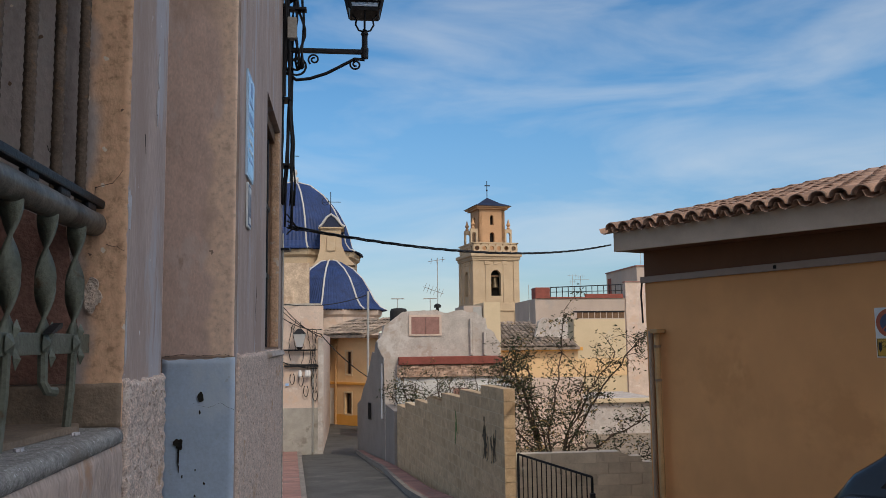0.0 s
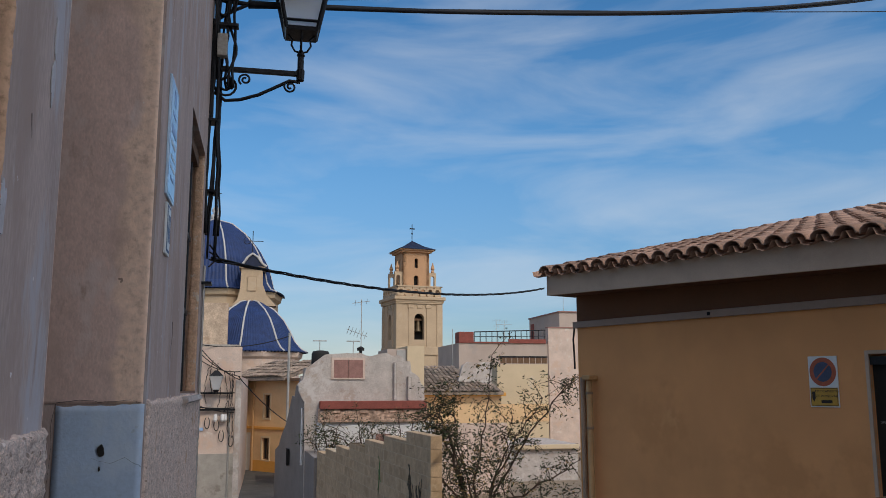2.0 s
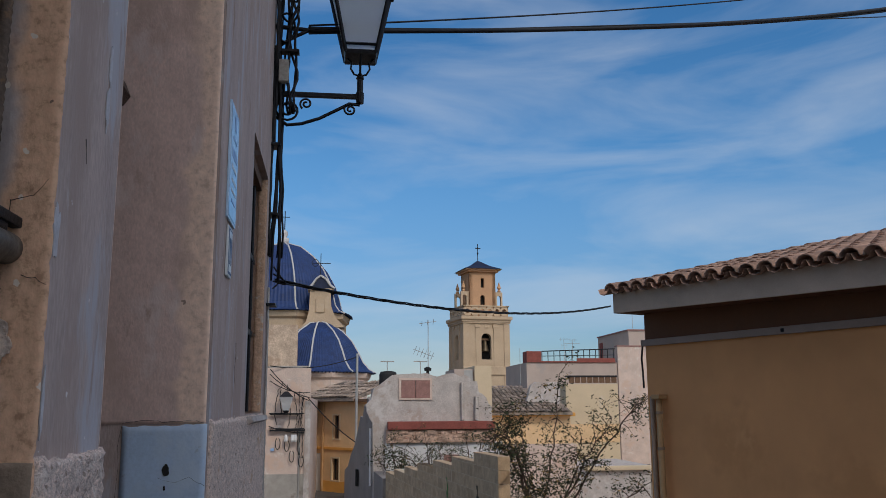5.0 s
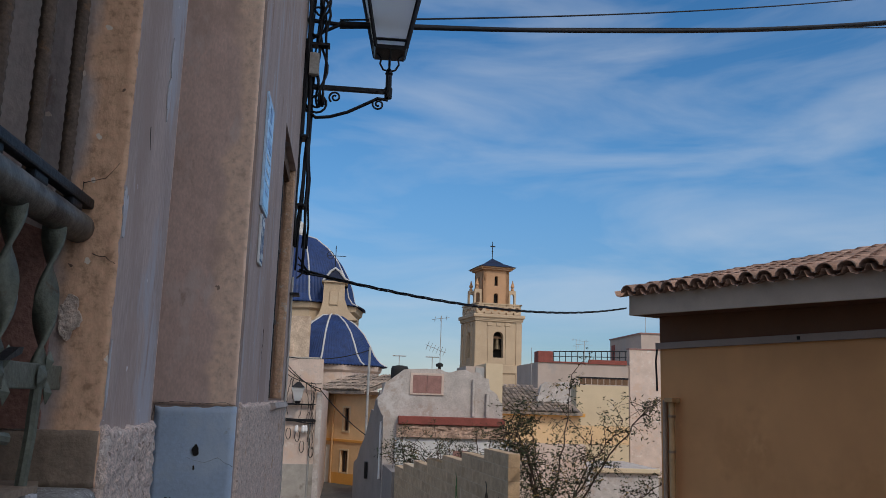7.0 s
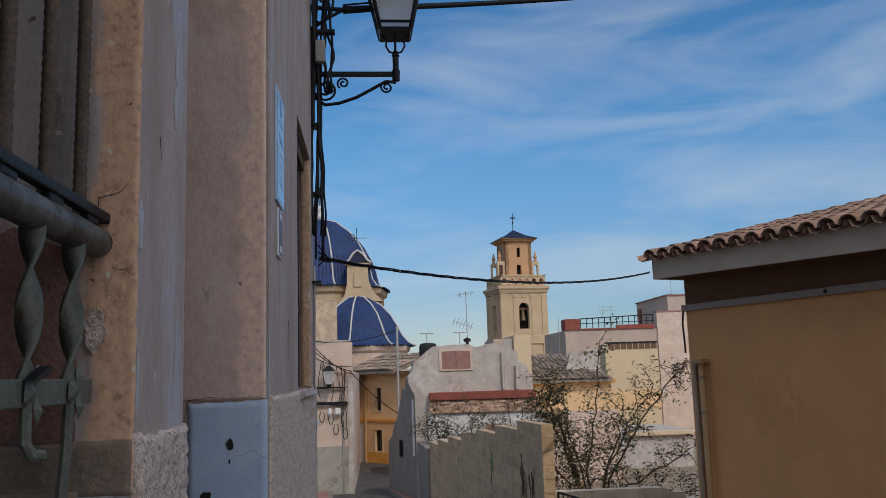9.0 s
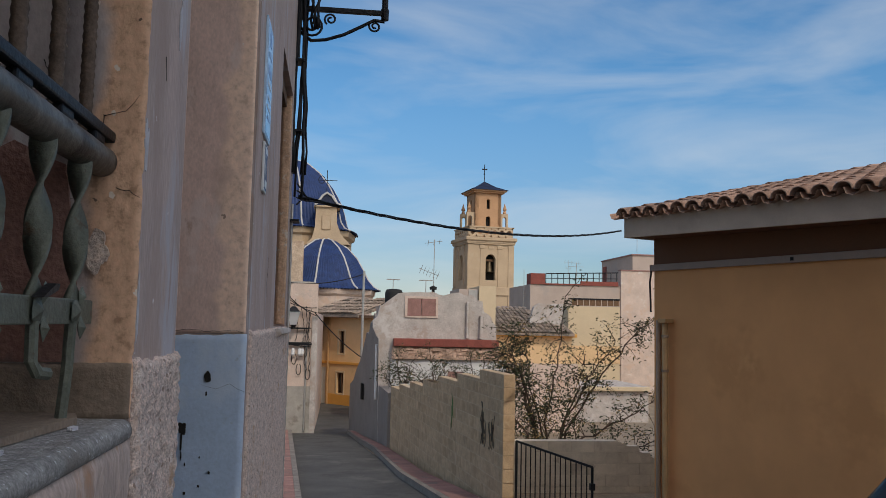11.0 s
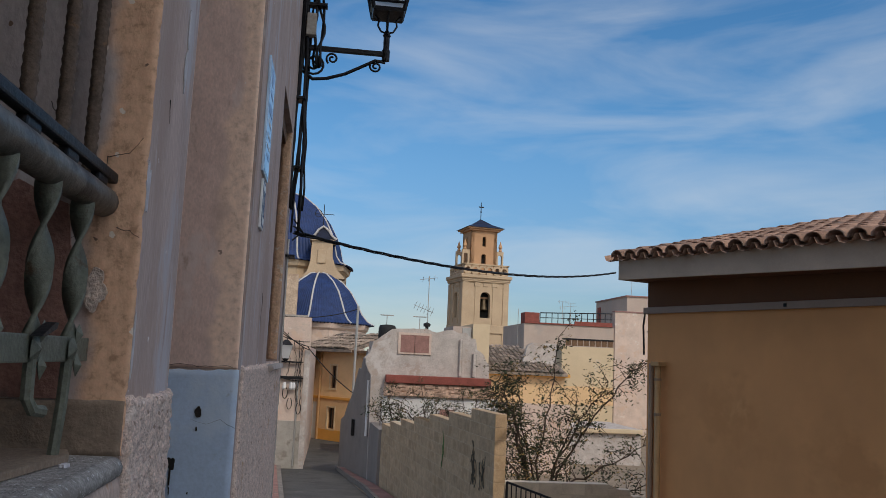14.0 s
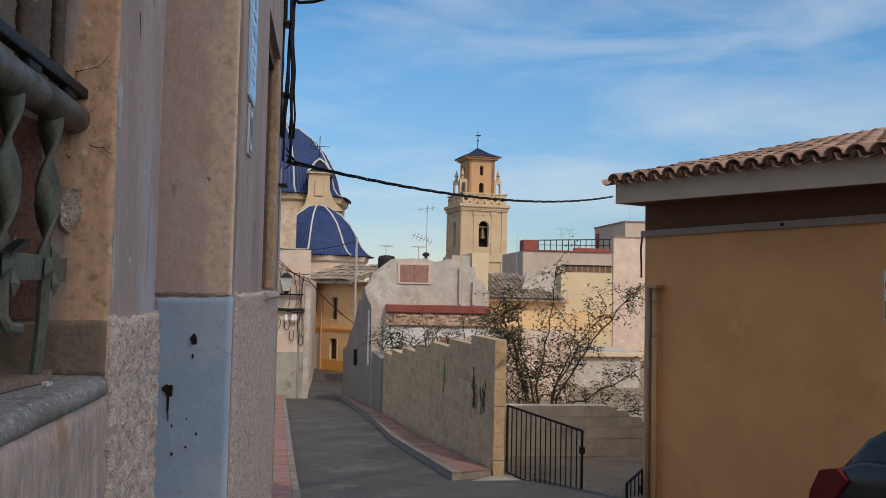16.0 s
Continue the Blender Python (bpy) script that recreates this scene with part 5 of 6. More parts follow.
for sx in (-1, 1):
    part("yoke", tube([(LX, LY, 3.265), (LX + sx * 0.035, LY, 3.275), (LX + sx * 0.055, LY, 3.31), (LX + sx * 0.05, LY, 3.345), (LX + sx * 0.078, LY, 3.375)], 0.006, 6), "black_iron", lamp, smooth=True)
    part("yoke", tube([(LX, LY, 3.265), (LX, LY + sx * 0.035, 3.275), (LX, LY + sx * 0.055, 3.31), (LX, LY + sx * 0.05, 3.345), (LX, LY + sx * 0.078, 3.375)], 0.006, 6), "black_iron", lamp, smooth=True)


def frustum(h0, z0, h1, z1, cx=LX, cy=LY):
    own = bmesh.new()
    a = [own.verts.new((cx + x * h0, cy + y * h0, z0)) for x, y in ((-1, -1), (1, -1), (1, 1), (-1, 1))]
    b = [own.verts.new((cx + x * h1, cy + y * h1, z1)) for x, y in ((-1, -1), (1, -1), (1, 1), (-1, 1))]
    for i in range(4):
        own.faces.new((a[i], a[(i + 1) % 4], b[(i + 1) % 4], b[i]))
    own.faces.new(a)
    own.faces.new(b[::-1])
    return own


part("bottom_frame", frustum(0.088, 3.37, 0.094, 3.392), "black_iron", lamp)
part("glass_body", frustum(0.080, 3.393, 0.172, 3.83), "frost", lamp, "frosted glass lantern body")
for x, y in ((-1, -1), (1, -1), (1, 1), (-1, 1)):
    part("corner_bar", tube([(LX + x * 0.086, LY + y * 0.086, 3.38), (LX + x * 0.18, LY + y * 0.18, 3.84)], 0.011, 4), "black_iron", lamp)
for (x0, y0), (x1, y1) in (((-1, -1), (1, -1)), ((1, -1), (1, 1)), ((1, 1), (-1, 1)), ((-1, 1), (-1, -1))):
    part("lower_bar", tube([(LX + x0 * 0.094, LY + y0 * 0.094, 3.425), (LX + x1 * 0.094, LY + y1 * 0.094, 3.425)], 0.009, 4), "black_iron", lamp)
part("cap", frustum(0.205, 3.84, 0.19, 3.87), "black_iron", lamp)
part("hood", frustum(0.19, 3.87, 0.04, 4.05), "black_iron", lamp)
part("hood_knob", lathe([(0.05, 4.05), (0.055, 4.10), (0.02, 4.13), (0.025, 4.16), (0.005, 4.2)], (LX, LY), 8), "black_iron", lamp)

for ob in lamp.children:
    ob.location.z -= 0.022

# ---- cables ----
cb = thing("cable_bundle", (0.04, 2.05, 2.0), "tangled black cable bundle fixed down the house corner", "cable")
for k in range(9):
    pts = []
    for i in range(46):
        z = 1.0 + 0.13 * i
        if z < 2.0 + 0.02 * k:
            continue
        a = z * (2.2 + 0.25 * k) + k * 0.8
        pts.append((0.010 + 0.017 * (k % 4) + 0.011 * math.sin(a) + 0.016 * noise.noise((z * 5, k * 3.1, 0)),
                    2.0 + 0.022 * (k % 4) + 0.015 * math.cos(a) + 0.02 * noise.noise((z * 5, k * 1.3, 7)), z))
    part("cable", tube(pts, 0.0038 + 0.0026 * (k % 3), 5), "cable", cb, smooth=True)
for k in range(4):
    pts = [(0.085 + 0.045 * noise.noise((i * 0.33, k * 2.7, 1.0)) + 0.012 * k, 2.03 + 0.02 * math.cos(0.6 * i + k), 3.0 + 0.05 * i) for i in range(17)]
    part("loop", tube(pts, 0.008, 5), "cable", cb, smooth=True)
for k in range(3):
    c = 3.52 + 0.13 * k
    part("loop", tube([(0.06 + 0.05 * math.cos(t) + 0.02 * k, 2.04 + 0.01 * k, c + 0.09 * math.sin(t)) for t in (2 * math.pi * i / 16 for i in range(17))], 0.007, 5), "cable", cb, smooth=True)
part("junction_box", box(0.03, 0.085, 1.97, 2.03, 3.17, 3.30, bevel=0.006), "concrete", cb, "grey junction box")
part("clamp", box(0.0, 0.14, 2.0, 2.06, 3.36, 3.375), "black_iron", cb)
part("hook", tube([(0.0, 2.06, 3.40), (0.10, 2.06, 3.47), (0.19, 2.06, 3.52)], 0.011, 6), "black_iron", cb)
part("hook_arm", tube([(0.0, 2.06, 3.535), (0.19, 2.06, 3.52)], 0.014, 6), "black_iron", cb)
for z in (1.9, 2.4, 2.8):
    part("clip", box(0.0, 0.05, 1.985, 2.10, z, z + 0.012), "black_iron", cb)
part("conduit", tube([(0.010, 2.02, -1.0), (0.010, 2.02, 2.0)], 0.007, 8), "galv", cb)

lc = thing("crossing_cable", (1.8, 4.5, 2.2), "twisted black cable crossing to the garage eave", "cable")
a_, b_ = (0.04, 2.06, 2.045), (3.60, 6.98, 2.50)
for k in range(3):
    base = sag(a_, b_, 0.13, 60)
    part("strand", tube([p + Vector((0, 0.007 * math.sin(i * 0.9 + k * 2.1), 0.007 * math.cos(i * 0.9 + k * 2.1))) for i, p in enumerate(base)], 0.0048, 5), "cable", lc, smooth=True)
for k in range(4):
    part("tail", tube([(0.03, 2.05, 2.0 + 0.04 * k), (0.07 + 0.01 * k, 2.10, 2.05 - 0.02 * (k % 2)), (0.14 + 0.03 * k, 2.18 + 0.05 * k, 2.05), (0.22 + 0.06 * k, 2.29 + 0.085 * k, 2.045)], 0.0045, 5), "cable", lc)

for k, (z0, end, drop, r) in enumerate(((3.52, (9.85, 7.3, 7.15), 0.2, 0.017), (3.53, (9.85, 7.35, 7.12), 0.2, 0.014), (3.55, (9.85, 7.3, 7.55), 0.16, 0.006), (3.50, (9.85, 7.3, 6.75), 0.02, 0.006))):
    pts = sag((0.19, 2.06, z0), end, drop, 40)
    solo("overhead_cable", tube(pts, r, 6), "cable", "black overhead cable slung across the street", "cable", group="overhead cables", smooth=True)
mast = thing("roof_mast", (9.85, 7.3, 4.5), "grey steel mast on the garage roof holding the cables", "mast")
part("pole", tube([(9.85, 7.3, 4.0), (9.85, 7.3, 7.8)], 0.05, 8), "galv", mast)

# ---- railing at the wall end ----
def railing(name, a, b, top_a, top_b, foot_a, foot_b, n, label):
    r = thing(name, (*a, foot_a), label, "railing", group="iron railings")
    A, B = Vector((*a, 0)), Vector((*b, 0))

    def p(f, z):
        q = A.lerp(B, f)
        return (q.x, q.y, z)
    part("top_rail", tube([p(0, top_a), p(1, top_b)], 0.016, 6), "black_iron", r)
    part("bottom_rail", tube([p(0, foot_a + 0.08), p(1, foot_b + 0.08)], 0.013, 6), "black_iron", r)
    for i in range(n + 1):
        f = i / n
        part("baluster", tube([p(f, foot_a + (foot_b - foot_a) * f + 0.08), p(f, top_a + (top_b - top_a) * f)], 0.0085 if 0 < i < n else 0.018, 6), "black_iron", r)
    part("latch", box(B.x - 0.03, B.x + 0.03, B.y - 0.03, B.y + 0.03, top_b - 0.28, top_b - 0.2), "black_iron", r)
    return r


railing("railing", (2.76, 8.78), (3.50, 7.75), -0.21, -0.385, -1.19, -1.40, 15, "black iron bar railing hung at the wall end")
railing("railing", (3.80, 6.95), (4.10, 7.24), -0.86, -0.76, -1.75, -1.6, 4, "short black iron railing by the garage corner")
solo("ramp_edge", prism([(2.55, 8.8), (2.75, 8.95), (3.7, 7.7), (3.4, 7.3), (2.2, 8.5)], -1.6, -1.165, "z"), "concrete", "worn concrete edge of the ramp", "kerb", kind="structure")

# ---- parked car ----
car = thing("car", (3.3, 2.0, ground_z(2.0)), "black hatchback parked by the garage with red tail light", "car")
car.matrix_basis = Matrix.Translation((3.92, 2.2, ground_z(1.75))) @ Matrix.Rotation(math.atan2(-0.93, 0.37), 4, "Z") @ Matrix.Rotation(radians(-4), 4, "Y")


def shell(profile, halves):
    own = bmesh.new()
    rows = []
    for x, z, h in profile:
        rows.append((own.verts.new((x, -h, z)), own.verts.new((x, -h * 0.5, z + 0.015)), own.verts.new((x, h * 0.5, z + 0.015)), own.verts.new((x, h, z))))
    n = len(rows)
    for i in range(n):
        a, b = rows[i], rows[(i + 1) % n]
        for k in range(3):
            own.faces.new((a[k], a[k + 1], b[k + 1], b[k]))
    own.faces.new([r[0] for r in rows])
    own.faces.new([r[3] for r in rows][::-1])
    bmesh.ops.bevel(own, geom=[e for e in own.edges if all(abs(v.co.y) > 0.5 for v in e.verts)], offset=0.05, segments=3, affect="EDGES", profile=0.6)
    return own


body = shell([(0.02, 0.28, 0.80), (-0.06, 0.45, 0.83), (-0.06, 0.62, 0.85), (0.02, 0.90, 0.84), (0.25, 0.99, 0.80), (1.2, 1.0, 0.83), (2.7, 0.98, 0.83), (3.6, 0.86, 0.8), (3.9, 0.65, 0.76), (3.92, 0.3, 0.74)], 0)
part("body", body, "car_paint", car, local=True, smooth=True)
cabin = shell([(0.10, 0.93, 0.78), (0.24, 1.10, 0.72), (0.46, 1.24, 0.64), (1.0, 1.30, 0.60), (1.8, 1.30, 0.60), (2.3, 1.20, 0.66), (2.95, 0.96, 0.76)], 0)
part("cabin", cabin, "car_paint", car, local=True, smooth=True)
part("rear_window", prism([(0.14, 0.99), (0.43, 1.225), (0.40, 1.235), (0.10, 0.99)], -0.56, 0.56), "glass_dark", car, local=True)
for sy in (-1, 1):
    part("side_window", prism([(0.42, 1.03), (0.62, 1.20), (1.8, 1.235), (2.5, 1.03)], sy * 0.70 - 0.03, sy * 0.70 + 0.03), "glass_dark", car, local=True)
    part("tail_light", prism([(-0.075, 0.68), (-0.04, 0.80), (0.03, 0.92), (0.14, 0.94), (0.20, 0.88), (0.12, 0.78), (0.02, 0.70)], min(sy * 0.72, sy * 0.855), max(sy * 0.72, sy * 0.855)), "tail_red", car, "red tail light", local=True)
    for x in (0.75, 3.15):
        w = part("wheel", tube([(x, sy * 0.68, 0.31), (x, sy * 0.86, 0.31)], 0.31, 20), "rubber", car, local=True)
        part("rim", tube([(x, sy * 0.80, 0.31), (x, sy * 0.868, 0.31)], 0.2, 16), "alloy", w, local=True)
part("bumper", shell([(-0.07, 0.3, 0.8), (-0.10, 0.42, 0.82), (-0.09, 0.58, 0.83), (0.1, 0.6, 0.84), (0.1, 0.3, 0.8)], 0), "rubber", car, local=True)

# ---- bend house fittings ----
part("cable_tray", box(-1.47, -0.52, 23.86, 23.94, 1.09, 1.13), "black_iron", lf)
part("cable_tray", box(-1.47, -0.42, 23.86, 23.94, 0.60, 0.66), "black_iron", lf)
def curl(x, z, w, h, turns, seed):
    rl = random.Random(seed)
    n = 26
    return [(x + w * math.sin(turns * math.pi * i / n + seed) + 0.015 * rl.uniform(-1, 1), 23.91 - 0.02 * math.cos(i), z - h * i / n) for i in range(n + 1)]


for k, (x, z, w, h, turns) in enumerate(((-1.28, 1.9, 0.05, 1.1, 1.4), (-1.12, 2.1, 0.07, 1.0, 1.1), (-0.92, 2.0, 0.05, 1.3, 1.8), (-0.72, 1.75, 0.06, 1.2, 1.5),
                                         (-0.62, 1.8, 0.03, 1.9, 2.2), (-0.55, 1.7, 0.03, 1.8, 1.7), (-0.50, 1.75, 0.02, 1.95, 2.4))):
    part("cable", tube(curl(x, z, w, h, turns, k + 2), 0.011, 5), "cable", lf, smooth=True)
for x, z in ((-1.22, 0.40), (-0.95, 0.34), (-0.80, 0.02), (-0.52, -0.12)):
    part("cable_loop", tube([(x + 0.07 * math.sin(t), 23.9, z - 0.16 + 0.17 * math.cos(t)) for t in (0.4 + 5.5 * i / 16 for i in range(17))], 0.013, 5), "cable", lf, smooth=True)
for z0, z1, d in ((1.13, 1.12, 0.0), (0.70, 0.68, 0.02), (0.75, 0.55, 0.05)):
    part("cable_run", tube(sag((-1.5, 23.88, z0), (-0.45, 23.88, z1), d, 10), 0.016, 5), "cable", lf, smooth=True)
part("drop_pipe", tube([(-0.58, 23.94, 0.6), (-0.58, 23.94, -2.0)], 0.03, 6), "galv", lf)
for z0, z1 in ((2.45, 1.5), (2.3, 1.6), (2.1, 1.75)):
    part("slung_cable", tube(sag((-1.5, 23.8, z0), (-0.3, 23.8, z1), 0.12, 8), 0.014, 5), "cable", lf)
for i, x in enumerate((-0.98, -0.78, -0.70)):
    part("insulator", lathe([(0.03, 0.28), (0.06, 0.33), (0.05, 0.45), (0.03, 0.5)], (x, 23.85), 8), "white_paint", lf)
part("blue_tile", box(-1.43, -1.33, 23.94, 23.965, 0.02, 0.10), "bar_blue", lf)
far_lamp = thing("wall_lantern", (-0.985, 23.6, 1.2), "small dark lantern fixed over the cable tray", "street lamp")
part("arm", tube([(-0.985, 23.9, 1.1), (-0.985, 23.6, 1.16)], 0.02, 6), "black_iron", far_lamp)
part("glass_body", frustum(0.09, 1.22, 0.19, 1.62, -0.985, 23.6), "frost", far_lamp)
part("hood", frustum(0.2, 1.62, 0.05, 1.78, -0.985, 23.6), "black_iron", far_lamp)
part("base", frustum(0.05, 1.14, 0.10, 1.22, -0.985, 23.6), "black_iron", far_lamp)

# ---- poles, aerials, tank ----
pole = thing("utility_pole", (1.15, 25.0, -2.1), "slim galvanised pole with a cable at its top", "pole")
part("pole", tube([(1.14, 25, -2.3), (1.16, 25, 3.0)], 0.04, 8), "galv", pole)
part("cable", tube(sag((1.16, 25, 2.9), (-1.5, 23.8, 2.55), 0.18), 0.016, 5), "cable", pole)
part("cable", tube(sag((1.16, 25, 0.2), (-0.35, 23.8, 1.6), 0.1), 0.016, 5), "cable", pole)


def aerial(x, y, z0, z1, elements, label):
    a = thing("aerial", (x, y, z0), label, "aerial", group="roof aerials")
    part("mast", tube([(x, y, z0), (x, y, z1)], 0.015, 6), "galv", a)
    for z, w, n in elements:
        part("boom", tube([(x - w, y, z), (x + w, y, z)], 0.009, 5), "galv", a)
        for i in range(n):
            xx = x - w + 2 * w * (i + 0.5) / n
            part("element", tube([(xx, y, z - 0.13), (xx, y, z + 0.10)], 0.006, 4), "galv", a)
    return a


def yagi(a, x, y, z, half, tilt, n, span):
    """A short television aerial: a tilted boom with cross rods, the rods seen nearly end on to the street."""
    c, q = math.cos(tilt), math.sin(tilt)
    part("boom", tube([(x - half * c, y, z - half * q), (x + half * c, y, z + half * q)], 0.011, 5), "galv", a)
    for i in range(n):
        f = -1 + 2 * (i + 0.5) / n
        bx, bz = x + half * f * c, z + half * f * q
        part("element", tube([(bx - span * q * 0.6, y - 0.2, bz + span * 0.7), (bx + span * q * 0.6, y + 0.2, bz - span * 0.7)], 0.008, 4), "galv", a)


tall = aerial(4.02, 30.0, 2.0, 4.6, (), "tall television aerial on a thin mast")
yagi(tall, 4.0, 30.0, 4.5, 0.34, 0.15, 3, 0.12)
yagi(tall, 3.85, 30.0, 3.32, 0.42, -0.35, 6, 0.2)
for ax in (2.45, 3.72):
    low = aerial(ax, 30.0, 2.0, 3.0, (), "low flat roof aerial")
    part("crossbar", tube([(ax - 0.26, 30.0, 3.0), (ax + 0.26, 30.0, 3.0)], 0.02, 6), "galv", low)
aerial(14.40, 48.0, 3.7, 5.30, ((5.27, 0.3, 3), (4.9, 0.2, 3)), "television aerial on the roof terrace")
aerial(14.92, 48.0, 3.7, 5.25, ((5.22, 0.28, 2), (5.0, 0.5, 0)), "television aerial on the roof terrace")
aerial(19.75, 50.6, 5.8, 7.7, (), "bare thin mast on the penthouse roof")
aerial(11.3, 46.5, 1.0, 4.6, (), "bare thin mast beside the terrace")
tank = thing("water_tank", (2.5, 29.0, 2.0), "black plastic roof water tank", "tank")
part("tank", lathe([(0.30, 2.0), (0.33, 2.08), (0.33, 2.46), (0.28, 2.57), (0.1, 2.60)], (2.42, 29.0), 14), "rubber", tank, smooth=True)
pot = thing("chimney_pot", (3.95, 29.5, 2.0), "small dark metal chimney cowl", "chimney")
part("pipe", tube([(3.95, 29.5, 1.8), (3.95, 29.5, 2.62)], 0.06, 8), "rubber", pot)
part("cowl", lathe([(0.13, 2.62), (0.14, 2.72), (0.03, 2.78)], (3.95, 29.5), 8), "rubber", pot)
part("roof_block", box(1.9, 5.0, 28.6, 31.5, -2.6, 1.98), "terrace", tw, "plain flat roof block behind the ruin")


# ---- plants ----
def leaf_cloud(points, count, size, seed, spread):
    rnd = random.Random(seed)
    vs, fs = [], []
    for _ in range(count):
        c = Vector(points[rnd.randrange(len(points))]) + Vector((rnd.gauss(0, spread), rnd.gauss(0, spread), rnd.gauss(0, spread)))
        s = size * rnd.uniform(0.6, 1.4)
        d = Vector((rnd.uniform(-1, 1), rnd.uniform(-1, 1), rnd.uniform(-0.9, 0.5))).normalized()
        w = d.cross(Vector((rnd.uniform(-1, 1), rnd.uniform(-1, 1), rnd.uniform(-1, 1)))).normalized() * s * 0.17
        k = len(vs)
        mid = c + d * s * 0.5 + w.cross(d).normalized() * s * 0.10
        vs += [c, mid + w, c + d * s, mid - w]
        fs += [(k, k + 1, k + 2), (k, k + 2, k + 3)]
    own = bmesh.new()
    verts = [own.verts.new(v) for v in vs]
    for f in fs:
        own.faces.new([verts[i] for i in f])
    return own


def bush(name, base, stems, label, leaves, size, seed, dry=0.12, spread=0.09):
    b = thing(name, base, label, "shrub")
    rnd = random.Random(seed)
    twigs = []
    for s in stems:
        pts = [Vector(base)] + [Vector(p) for p in s]
        line = []
        for p, q in zip(pts, pts[1:]):
            for i in range(5):
                line.append(p.lerp(q, i / 5) + Vector((rnd.gauss(0, 0.018), rnd.gauss(0, 0.018), rnd.gauss(0, 0.018))))
        line.append(pts[-1])
        part("stem", tube(line, 0.026, 6, tip=0.006), "bark", b, smooth=True)
        for i in range(4, len(line)):
            for _ in range(3):
                if rnd.random() < 0.75:
                    d = Vector((rnd.gauss(0, 1), rnd.gauss(0, 0.8), rnd.gauss(0.15, 0.8))).normalized() * rnd.uniform(0.2, 0.6)
                    twigs.append((line[i], line[i] + d * 0.5 + Vector((0, 0, 0.03)), line[i] + d + Vector((0, 0, rnd.uniform(-0.12, 0.02)))))
    own = bmesh.new()
    tips = []
    for a, m, c in twigs:
        tube([a, m, c], 0.0085, 4, own, tip=0.002)
        tips += [m, c, c, m.lerp(c, 0.5)]
    part("branchwork", own, "bark", b)
    part("crown", leaf_cloud(tips, round(leaves * (1 - dry)), size, seed + 1, spread), "leaf", b, "sparse dusty green leaves")
    part("dry_leaves", leaf_cloud(tips, round(leaves * dry), size, seed + 2, spread), "leaf_dry", b, "dry ochre leaves")
    return b


bush("straggly_shrub", (4.25, 12.8, -1.75), [
    [(4.6, 12.9, -0.6), (5.3, 12.9, 0.5), (6.0, 12.8, 1.35), (6.35, 12.7, 1.55)],
    [(4.5, 12.8, -0.5), (5.0, 12.8, 0.4), (5.5, 12.8, 1.1)],
    [(4.2, 12.8, -0.4), (4.35, 12.7, 0.6), (4.5, 12.7, 1.9)],
    [(4.0, 12.9, -0.5), (3.75, 12.9, 0.4), (3.45, 13.0, 1.05)],
    [(3.8, 12.7, -0.6), (3.3, 12.6, -0.1), (3.1, 12.6, 0.25)],
    [(4.7, 12.6, -0.75), (5.5, 12.5, -0.35), (6.2, 12.4, 0.05)],
    [(4.9, 12.6, -0.95), (5.7, 12.6, -0.9), (6.3, 12.5, -0.6)],
    [(4.2, 13.2, -0.6), (4.0, 13.3, 0.2), (3.9, 13.3, 0.8)],
    [(3.7, 12.6, -0.85), (3.35, 12.5, -0.7)],
    [(3.95, 12.9, -0.4), (3.7, 12.9, 0.45), (3.55, 12.9, 0.85), (3.62, 12.9, 1.15)],
    [(3.9, 12.9, -0.3), (3.6, 13.0, 0.5), (3.30, 13.0, 0.70), (3.42, 13.0, 0.95)],
    [(4.6, 13.1, -0.5), (4.9, 13.1, 0.2), (5.0, 13.1, 0.75)],
], "straggly bare-branched shrub behind the block wall", 9500, 0.066, 11, dry=0.14, spread=0.06)
for k, (x, y, z, seed) in enumerate(((2.0, 19.6, -0.35, 31), (2.9, 19.5, -0.4, 37), (3.9, 19.4, -0.3, 41))):
    bush("creeper", (x, y, z - 0.5), [[(x - 0.2, y, z), (x - 0.5, y, z + 0.45)], [(x + 0.15, y, z + 0.1), (x + 0.3, y, z + 0.7)], [(x + 0.3, y, z), (x + 0.75, y, z + 0.3)], [(x, y, z + 0.2), (x - 0.1, y, z + 0.75)]],
         "thin green creeper growing against the whitewashed wall", 1100, 0.07, seed, dry=0.1, spread=0.06)

# ---- wear on the near wall ----
def blotch(u, v, w, h, seed, n=30):
    rnd = random.Random(seed)
    pts = []
    for k in range(n):
        t = 2 * math.pi * k / n
        r = 0.9 + 0.5 * noise.noise((1.4 * math.cos(t) + seed, 1.4 * math.sin(t), seed * 0.7)) + rnd.uniform(-0.07, 0.07)
        pts.append((u + w * r * math.cos(t), v + h * r * math.sin(t)))
    return pts


